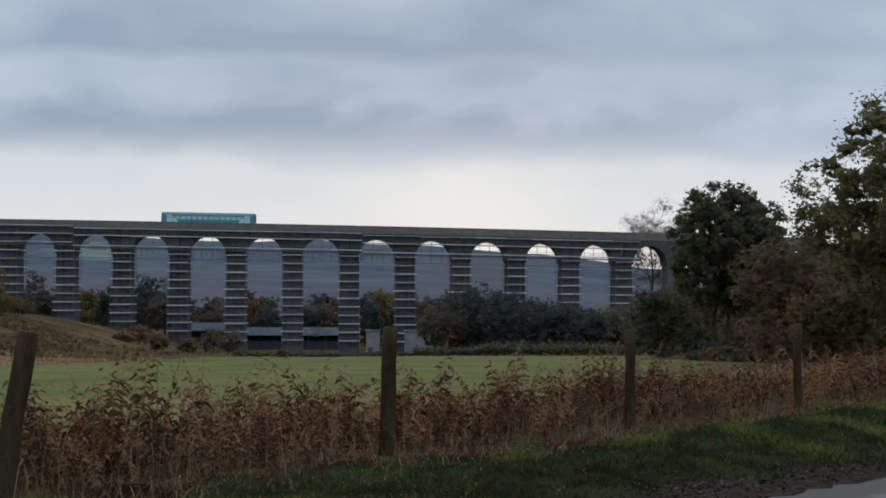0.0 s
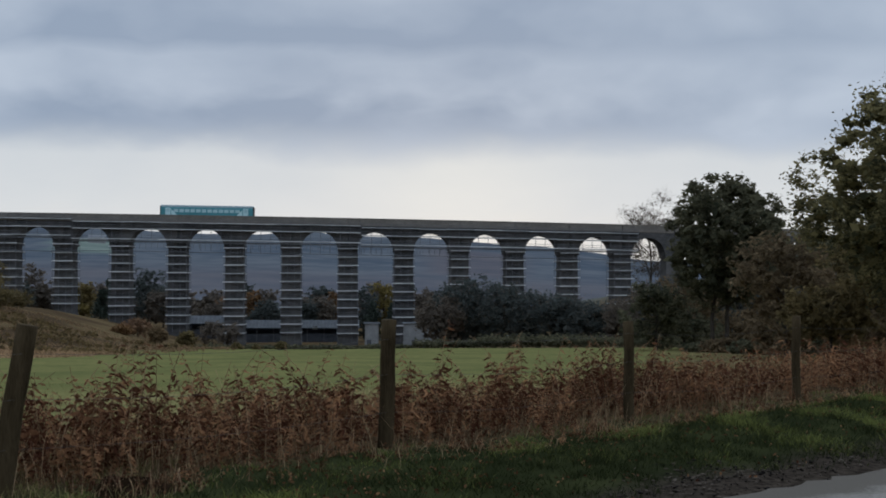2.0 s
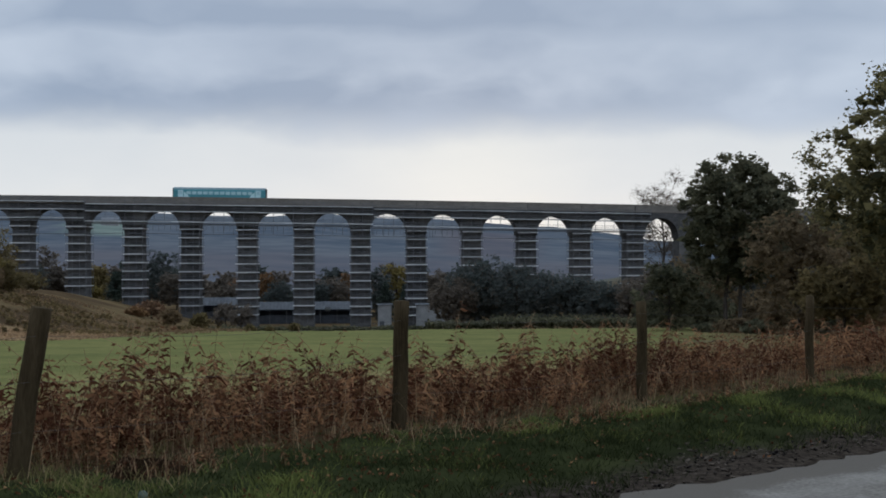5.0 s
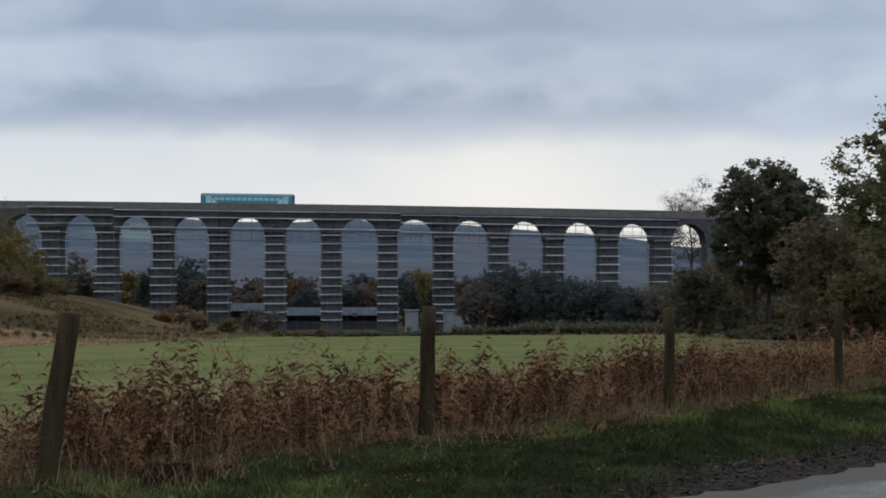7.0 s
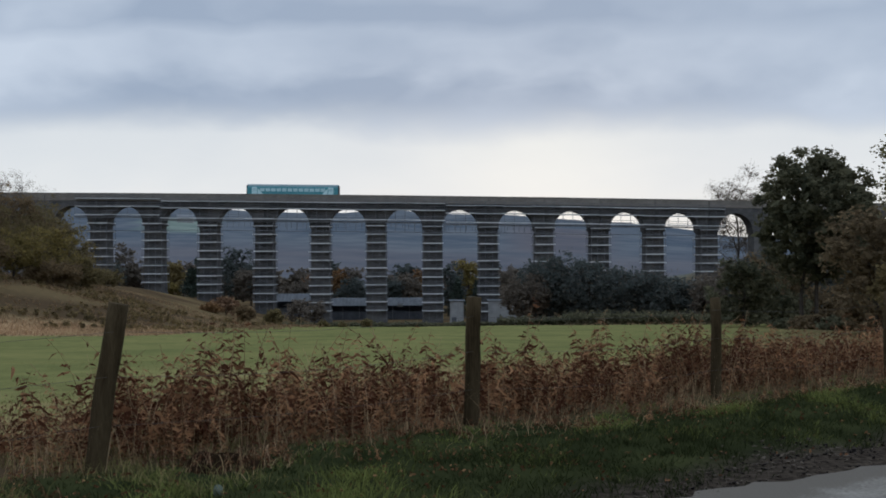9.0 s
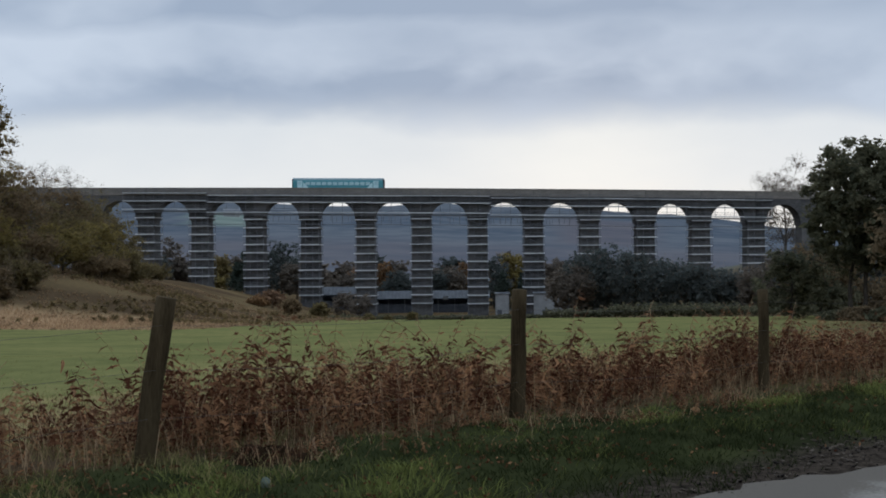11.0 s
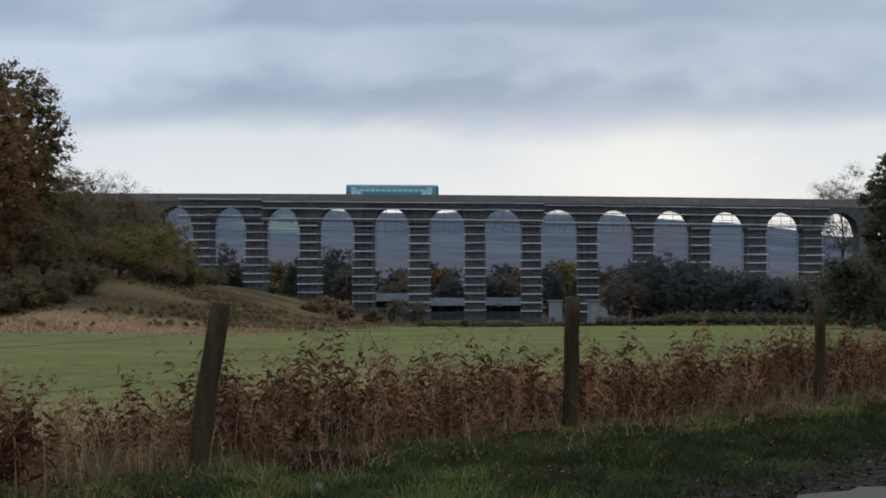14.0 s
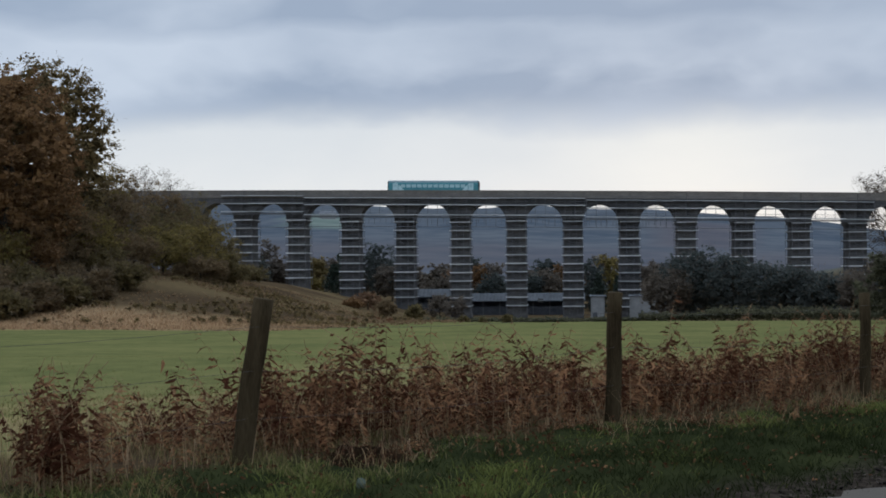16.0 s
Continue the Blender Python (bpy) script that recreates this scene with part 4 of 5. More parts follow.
def conifer(x, y, h, r, label, seed):
    rs = np.random.RandomState(seed)
    thing = empty("conifer", pose(x, y, gz(x, y) - 0.2), label, "tree", "trees in the valley")
    v, q = tube([(0, 0, 0), (0, 0, h)], [0.2, 0.02], 6)
    part("trunk", np_mesh("trunk", v, q, M_BARK, True), None, thing)
    n = 90
    t = rs.rand(n) ** 0.8
    a = rs.rand(n) * 6.28
    rr = r * (1 - t) * (0.6 + 0.5 * rs.rand(n))
    c = np.stack([np.cos(a) * rr, np.sin(a) * rr, h * (0.05 + 0.93 * t)], 1)
    v, q = leaf_cloud(rs, c, 0.25 * r + 0.25 * r * (1 - t), 45, 0.22)
    part("crown", np_mesh("crown", v, q, LEAF["conifer"]), None, thing)


def build_trees():
    # pasture trees beyond the fence
    tree(43.0, 160, 21.15, 7.5, "dark", "dark green broadleaf tree with twin leaning trunks in the pasture", 101, 50000, 0.185, (0.4, 0), 0.3, 270, 0.20, 2, clump=0.105, solid=1.0, core=3.2, girth=0.013)
    tree(38.3, 86, 19.3, 10.8, "oak", "large spreading oak with dark yellow-green autumn leaves", 102, 94000, 0.12, (-0.5, 0), 0.22, 330, 0.14, clump=0.098, solid=0.95, core=3.2)
    tree(37.0, 118, 11.0, 5.8, "dusk", "low brown-leaved tree behind the oak", 103, 12000, 0.19, extra=80, low=0.05)
    tree(47.0, 125, 12.5, 6.5, "duskolive", "low olive-leaved tree beside the oak", 104, 13000, 0.19, extra=80, low=0.05)
    tree(46.5, 138, 13.5, 6.0, "dark", "dark understorey tree in the pasture", 105, 12000, 0.20, extra=80, low=0.02)
    tree(33.0, 95, 6.5, 4.0, "duskolive", "sparse olive hawthorn at the field's edge", 106, 9000, 0.18, extra=60, low=0.05)
    tree(36.5, 168, 8.5, 5.2, "dark", "dark low bush at the pasture's edge", 107, 10000, 0.2, extra=70, low=0.0, name="bush")
    tree(44.0, 185, 10.0, 6.5, "dusk", "brownish bush at the pasture's edge", 108, 10000, 0.2, extra=70, low=0.0, name="bush")
    for i, (u, wt, y, sp) in enumerate([(600, -45, 180, 4.5), (675, -38, 184, 5.0), (610, -98, 156, 2.6), (655, -92, 150, 2.8), (700, -94, 142, 2.6), (760, -90, 134, 2.8), (820, -88, 126, 2.8), (722, -52, 146, 3.2), (770, -45, 142, 3.6), (830, -48, 132, 3.4), (890, -40, 128, 3.6), (950, -40, 120, 3.4)]):
        x, _, zt = at_uw(u, wt, y)
        tree(x, y, zt - gz(x, y), sp, "dusk" if i % 2 else "dark", "dim thorn scrub under the pasture trees", 120 + i, 3200, 0.17, extra=40, low=0.0, clump=0.2, name="bush", group="scrub under the trees")
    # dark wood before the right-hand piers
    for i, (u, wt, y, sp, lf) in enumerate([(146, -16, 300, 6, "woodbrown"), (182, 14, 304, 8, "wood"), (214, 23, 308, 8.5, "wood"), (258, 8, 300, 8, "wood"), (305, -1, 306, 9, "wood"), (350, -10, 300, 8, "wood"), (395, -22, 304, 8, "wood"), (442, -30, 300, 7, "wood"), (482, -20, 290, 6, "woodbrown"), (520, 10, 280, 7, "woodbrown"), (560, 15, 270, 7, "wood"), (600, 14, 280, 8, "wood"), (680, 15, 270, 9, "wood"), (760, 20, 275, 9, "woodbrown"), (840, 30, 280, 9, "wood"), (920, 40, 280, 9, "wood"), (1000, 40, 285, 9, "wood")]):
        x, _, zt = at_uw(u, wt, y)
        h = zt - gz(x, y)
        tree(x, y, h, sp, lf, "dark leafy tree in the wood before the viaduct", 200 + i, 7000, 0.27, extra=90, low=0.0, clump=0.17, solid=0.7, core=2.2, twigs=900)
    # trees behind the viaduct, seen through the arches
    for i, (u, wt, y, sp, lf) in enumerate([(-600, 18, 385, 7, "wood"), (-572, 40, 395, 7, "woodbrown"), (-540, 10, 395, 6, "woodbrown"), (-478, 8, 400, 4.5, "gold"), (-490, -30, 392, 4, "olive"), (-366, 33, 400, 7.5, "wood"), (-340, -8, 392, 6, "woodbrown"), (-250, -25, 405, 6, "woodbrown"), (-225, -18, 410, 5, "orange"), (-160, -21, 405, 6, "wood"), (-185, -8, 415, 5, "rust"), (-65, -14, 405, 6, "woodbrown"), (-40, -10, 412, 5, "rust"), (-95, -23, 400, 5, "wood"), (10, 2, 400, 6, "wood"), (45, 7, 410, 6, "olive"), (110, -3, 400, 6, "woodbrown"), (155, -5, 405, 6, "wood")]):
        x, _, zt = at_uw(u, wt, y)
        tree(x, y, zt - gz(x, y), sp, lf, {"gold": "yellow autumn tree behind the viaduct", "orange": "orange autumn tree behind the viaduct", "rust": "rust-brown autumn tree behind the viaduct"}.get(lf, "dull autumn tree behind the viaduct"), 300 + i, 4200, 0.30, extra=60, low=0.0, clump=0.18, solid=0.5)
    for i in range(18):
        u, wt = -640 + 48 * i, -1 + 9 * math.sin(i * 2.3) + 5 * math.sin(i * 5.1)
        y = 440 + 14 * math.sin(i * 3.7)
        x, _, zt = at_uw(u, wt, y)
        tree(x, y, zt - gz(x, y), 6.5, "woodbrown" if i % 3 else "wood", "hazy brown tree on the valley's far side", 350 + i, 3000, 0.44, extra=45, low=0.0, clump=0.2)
    for u, wt, seed in ((-435, 12, 1), (-447, -5, 2), (25, -25, 3), (60, -30, 4)):
        x, _, zt = at_uw(u, wt, 375)
        conifer(x, 375, zt - gz(x, 375), 3.0, "dark green conifer below the viaduct", 400 + seed)
    # the wooded bracken hill
    for u, wt, y, sp, lf, lab, seed, n in ((-1050, 362, 174, 10.5, "rust", "tall beech with rust-brown autumn leaves on the hill", 501, 52000), (-988, 384, 190, 11.2, "rustolive", "tall oak turning brown beside the beech", 502, 50000), (-1130, 330, 182, 8.0, "brown", "tall brown-leaved tree on the hill", 503, 14000)):
        x, _, zt = at_uw(u, wt, y)
        tree(x, y, zt - gz(x, y), sp, lf, lab, seed, n, 0.19, extra=290, low=0.02, clump=0.115, solid=1.0, group="trees on the hill", core=3.4, twigs=900)
    for i, (u, wt, y, sp, lf) in enumerate([(-1060, 70, 168, 5, "olive"), (-1000, 90, 172, 5, "rust"), (-940, 120, 180, 6, "brown"), (-890, 90, 186, 6, "olive"), (-850, 150, 215, 6, "brown"), (-872, 185, 218, 5.5, "olive"), (-835, 172, 226, 5, "brown"), (-800, 110, 222, 6.5, "hedge"), (-830, 55, 192, 6, "brown"), (-760, 150, 235, 6.5, "brown"), (-720, 130, 240, 7, "hedge"), (-760, 70, 200, 5.5, "olive"), (-710, 98, 226, 6.5, "hedge"), (-738, 108, 236, 6, "brown"), (-700, 72, 212, 6, "olive"), (-662, 74, 228, 5.5, "hedge"), (-640, 22, 218, 4.5, "hedge"), (-690, 5, 205, 5, "brown"), (-610, -18, 250, 5, "hedge"), (-880, 10, 184, 5, "hedge"), (-950, 0, 174, 5, "brown"), (-1030, 5, 166, 4.5, "hedge"), (-1080, 0, 160, 4.5, "brown"), (-1060, -42, 156, 3.5, "hedge"), (-1000, -38, 160, 3.5, "brown"), (-940, -34, 164, 3.5, "hedge"), (-890, -36, 168, 3.2, "brown"), (-835, -22, 174, 3.4, "hedge")]):
        x, _, zt = at_uw(u, wt, y)
        tree(x, y, max(4, zt - gz(x, y)), sp, lf, "bushy autumn tree on the bracken hill", 520 + i, 9000, 0.155, extra=80, low=0.0, clump=0.16, group="trees on the hill", core=2.1, twigs=700)
    for i, (u, wt, y, sp, lf) in enumerate([(-385, -54, 262, 3.2, "orange"), (-410, -66, 255, 2.6, "rust"), (-350, -70, 250, 2.4, "brown"), (-300, -78, 245, 2.2, "hedge"), (-255, -60, 300, 3.5, "woodbrown"), (-228, -62, 290, 3.0, "woodbrown")]):
        x, _, zt = at_uw(u, wt, y)
        tree(x, y, max(1.5, zt - gz(x, y)), sp, lf, "low russet shrub at the foot of the hill", 560 + i, 2600, 0.17, extra=30, low=0.0, clump=0.25, name="bush", group="shrubs at the hill's foot")
    for u, wt, y, sp, seed in ((-800, 172, 300, 7, 1), (-742, 162, 305, 6.5, 2), (-860, 165, 290, 7, 3)):
        x, _, zt = at_uw(u, wt, y)
        bare_tree(x, y, zt - gz(x, y), sp, "bare grey tree behind the hill's bushes", 600 + seed)
    x, _, zt = at_uw(522, 168, 366)
    bare_tree(x, 366, zt - gz(x, 366), 12, "nearly bare pale tree rising behind the viaduct", 610, "woodbrown", 6500)


build_trees()


# ---------------------------------------------------------------- hedges, bushes and rough growth
def cards(rs, px, py, pz, hgt, size, mat, name, label, category, per=14):
    c = np.stack([px, py, pz + hgt * 0.5], 1)
    v, q = leaf_cloud(rs, c, hgt * 0.55, per, size, 0.9)
    tagged(new(name, np_mesh(name, v, q, mat)), label, category, kind="stuff")


def build_growth():
    rs = np.random.RandomState(11)
    # hedge along the far side of the pasture
    n = 2000
    x = -24 + 122 * rs.rand(n)
    y = 206 + 0.02 * x + rs.normal(size=n) * 0.9
    cards(rs, x, y, ground_z(x, y), np.where(x < 8, 0.3 + 0.5 * rs.rand(n) * (1 + 0.6 * wave(x, y, 0.5, 49)), 1.0 + 0.5 * rs.rand(n) + 0.8 * (x > 18)), 0.24, LEAF["dark"], "hedge", "low dark hedge along the pasture's far edge", "hedge", 16)
    # dead bracken on the hill
    n = 14000
    x, y = -16 - 93 * rs.rand(n), 140 + 110 * rs.rand(n)
    k = (x < -25 + 9 * sstep(160, 185, y) + 4 * wave(x, y, 0.3, 41)) & ((y < 206) | (x < -26))
    k &= wave(x, y, 0.22, 47) + 0.4 * rs.rand(n) > 0.05
    x, y = x[k], y[k]
    cards(rs, x, y, ground_z(x, y), (0.16 + 0.3 * rs.rand(len(x))) * (1 + 0.5 * wave(x, y, 0.35, 46)), 0.13, M_BRACKEN_FAR, "hillside_bracken", "dead brown bracken covering the hill", "bracken", 5)
    # darker heath clumps among the bracken
    n = 1300
    x, y = -22 - 62 * rs.rand(n), 150 + 75 * rs.rand(n)
    k = (wave(x * 0.6, y * 1.6, 0.2, 48) > 0.05) & (x < -25 + 9 * sstep(160, 185, y))
    x, y = x[k], y[k]
    cards(rs, x, y, ground_z(x, y), 0.4 + 0.5 * rs.rand(len(x)), 0.17, LEAF["rustolive"], "heath_clumps", "dark brown heath clumps on the bracken hill", "heath", 34)
    # pale rushes at the pasture's edge under the hill
    n = 14000
    x = -26 - 50 * rs.rand(n)
    y = 137 + 24 * rs.rand(n) - 0.12 * (x + 50) + 3.5 * wave(x, x * 0.3, 0.5, 43) + 1.5 * rs.normal(size=n)
    z = ground_z(x, y)
    a, h = rs.rand(n) * 6.28, (0.15 + 0.30 * rs.rand(n)) * (1 + 0.5 * wave(x, y, 0.9, 44))
    w = 0.05
    v = np.stack([np.stack([x - w * np.cos(a), y - w * np.sin(a), z], 1), np.stack([x + w * np.cos(a), y + w * np.sin(a), z], 1), np.stack([x + 0.2 * rs.normal(size=n), y, z + h], 1)], 1).reshape(-1, 3)
    tagged(new("rushes", np_mesh("rushes", v, np.arange(3 * n).reshape(-1, 3), M_RUSH)), "pale tawny rushes at the pasture's edge", "rushes", kind="stuff")
    n = 70
    x = -26 - 46 * rs.rand(n)
    y = 135.5 - 0.12 * (x + 50) + 0.8 * rs.normal(size=n)
    cards(rs, x, y, ground_z(x, y), 0.08 + 0.16 * rs.rand(n), 0.10, M_BRACKEN_FAR, "edge_tufts", "dark tufts and clods along the pasture's edge", "grass", 12)
    # dark clumps in the pasture's far side
    for i, (u, w) in enumerate(((-135, -100), (-178, -100), (-212, -99))):
        yy = 190
        tree(u * yy / 2450, yy, (1.3, 0.75, 0.95)[i], (0.85, 0.5, 0.75)[i], "hedge", "small dark thorn bush in the pasture", 700 + i, 1500, 0.16, extra=25, low=0.0, name="bush", clump=0.35)


build_growth()


# ---------------------------------------------------------------- fence
def fence_point(s, z=0.0):
    x, y = s * DIR_S[0] + FENCE_Q * DIR_Q[0], s * DIR_S[1] + FENCE_Q * DIR_Q[1]
    return x, y, gz(x, y) + z


def build_fence():
    thing = empty("fence", pose(*fence_point(9.8)), "roadside fence of round wooden posts and slack wire", "fence")
    inv = thing.matrix_world.inverted()
    # place along the fence, offset across, height, lean along the picture, lean away, thickness
    posts = [(1.4, 0, 1.2, 0.06, 0.0, 0.07), (5.55, -0.10, 1.27, 0.17, 0.02, 0.080), (9.8, 0.02, 1.25, 0.035, 0.0, 0.075), (13.97, -0.03, 1.2, 0.0, 0.03, 0.065), (18.2, -0.04, 1.22, 0.01, 0.0, 0.06), (22.4, 0, 1.2, -0.03, 0.0, 0.06), (26.6, 0, 1.2, 0.04, 0.0, 0.06), (30.8, 0.05, 1.2, 0, 0, 0.06), (35, 0, 1.2, 0.03, 0, 0.06)]
    tops = []
    rs = np.random.RandomState(5)
    for s, dq, h, lx, ly, r in posts:
        x, y, z = fence_point(s)
        x, y = x + dq * DIR_Q[0], y + dq * DIR_Q[1]
        n, sides = 9, 14
        t = np.linspace(0, 1, n)
        path = np.stack([lx * (-0.35 + (h + 0.35) * t) / 1.2 + 0.006 * np.sin(t * 9 + s), ly * t, -0.35 + (h + 0.35) * t], 1)
        v, q = tube(path, r * (1.04 - 0.06 * t), sides)
        v = v + rs.normal(size=v.shape) * 0.0025
        top = v[-sides:]
        v = np.concatenate([v, [top.mean(0) + (0, 0, 0.008)]])
        bm = bmesh.new()
        bv = [bm.verts.new(p) for p in v]
        for f in q:
            bm.faces.new([bv[i] for i in f])
        for k in range(sides):
            bm.faces.new([bv[(n - 1) * sides + k], bv[(n - 1) * sides + (k + 1) % sides], bv[-1]])
        bmesh.ops.recalc_face_normals(bm, faces=bm.faces)
        for f in bm.faces:
            f.smooth = len(f.verts) == 4
        part("post", bm, M_POST, thing, "leaning weathered round post" if lx > 0.1 else "", m=inv @ pose(x, y, z))
        tops.append((x, y, z, h, lx, r))
    for lev in (0.35, 0.72, 1.06):
        for a, b in zip(tops, tops[1:]):
            pa = np.array([a[0] + a[4] * lev / 1.2, a[1] - a[5], a[2] + lev])
            pb = np.array([b[0] + b[4] * lev / 1.2, b[1] - b[5], b[2] + lev])
            t = np.linspace(0, 1, 9)
            p = pa + (pb - pa) * t[:, None]
            p[:, 2] -= 0.05 * np.sin(math.pi * t) * (1 + 0.4 * rs.rand())
            v, q = tube(p, [0.0014] * 9, 4)
            part("wire", np_mesh("wire", v, q, M_WIRE), None, thing, m=inv)


build_fence()


# ---------------------------------------------------------------- dead bracken along the fence
def frond_batch(rs, x, y, z, h, pairs=11, tones=None, az=None, leaf=1.0):
    """Dead fern fronds: a bowed stalk and drooping, curled side leaflets. Returns points and faces."""
    n = len(x)
    az = rs.rand(n) * 6.28 if az is None else az
    bow = 0.15 + 0.6 * rs.rand(n) ** 1.5
    dirv = np.stack([np.cos(az), np.sin(az), np.zeros(n)], 1)
    side = np.stack([-np.sin(az), np.cos(az), np.zeros(n)], 1)
    base = np.stack([x, y, z], 1)

    def at(t):
        t = np.asarray(t)
        return base + dirv * (bow * h * t ** 2.2)[:, None] + np.array([0, 0, 1.0]) * (h * (t - 0.22 * bow * t ** 3))[:, None]

    vs, qs, off = [], [], 0
    seg = np.linspace(0, 1, 6)
    for a, b in zip(seg, seg[1:]):
        pa, pb = at(np.full(n, a)), at(np.full(n, b))
        wa, wb = 0.005 * (1 - 0.7 * a), 0.005 * (1 - 0.7 * b)
        vs.append(np.stack([pa - side * wa, pa + side * wa, pb + side * wb, pb - side * wb], 1).reshape(-1, 3))
    stalk_n = sum(len(v) for v in vs)
    stalk = np.concatenate(vs)
    vs, lobes_v = [], []
    up = np.array([0, 0, 1.0])
    for k in range(pairs):
        t0 = 0.22 + 0.77 * (k / pairs)
        ln0 = 0.135 * leaf * max(0.26, 1 - ((t0 - 0.42) / 0.68) ** 2)
        for sg in (-1, 1):
            t = np.clip(t0 + 0.05 * (rs.rand(n) - 0.5), 0, 1)
            p0 = at(t)
            ln = (ln0 * (0.5 + 0.75 * rs.rand(n)) * np.minimum(1.15, h + 0.15))[:, None]
            out = side * sg * (0.8 + 0.3 * rs.rand(n))[:, None] + dirv * (0.7 * rs.rand(n) - 0.1)[:, None] + up * (0.35 - 0.8 * rs.rand(n))[:, None]
            out /= np.linalg.norm(out, axis=1, keepdims=True)
            droop = -up * (0.1 + 1.1 * rs.rand(n) ** 1.5)[:, None]
            wdir = np.cross(out, rs.normal(size=(n, 3)) + up)
            wdir /= np.linalg.norm(wdir, axis=1, keepdims=True) + 1e-9
            w = ln * (0.09 + 0.07 * rs.rand(n))[:, None]
            row = []
            for f, kw in ((0.0, 0.4), (0.33, 1.0), (0.68, 0.75), (1.0, 0.1)):
                c = p0 + out * ln * f + droop * ln * 0.65 * f * f + wdir * w * 0.8 * math.sin(f * 8 + k)
                row += [c - wdir * w * kw, c + wdir * w * kw - up * w * 0.5 * kw]
            vs.append(np.stack(row, 1))
            for f in (0.45,):
                c = p0 + out * ln * f + droop * ln * 0.65 * f * f
                for sgn in (-1, 1):
                    dv = wdir * sgn + out * 0.6 + 0.4 * rs.normal(size=(n, 3))
                    dv /= np.linalg.norm(dv, axis=1, keepdims=True)
                    nv = np.cross(dv, rs.normal(size=(n, 3)))
                    nv /= np.linalg.norm(nv, axis=1, keepdims=True) + 1e-9
                    ll = ln * 0.30 * (0.6 + 0.6 * rs.rand(n))[:, None]
                    lobes_v.append(np.stack([c, c + dv * ll * 0.5 + nv * ll * 0.24, c + dv * ll, c + dv * ll * 0.45 - nv * ll * 0.20], 1))
    blade = np.stack(vs, 0).reshape(-1, 3)
    lobe = np.stack(lobes_v, 0).reshape(-1, 3)
    b8 = np.arange(len(blade) // 8)[:, None] * 8
    faces = np.concatenate([b8 + [[0, 1, 3, 2]], b8 + [[2, 3, 5, 4]], b8 + [[4, 5, 7, 6]], len(blade) + np.arange(len(lobe)).reshape(-1, 4)])
    tn = np.full(n, 0.5) if tones is None else tones
    tone = np.concatenate([np.tile(np.repeat(tn, 8), len(vs)), np.tile(np.repeat(tn, 4), len(lobes_v))])
    return stalk, np.arange(stalk_n).reshape(-1, 4), np.concatenate([blade, lobe]), faces, tone


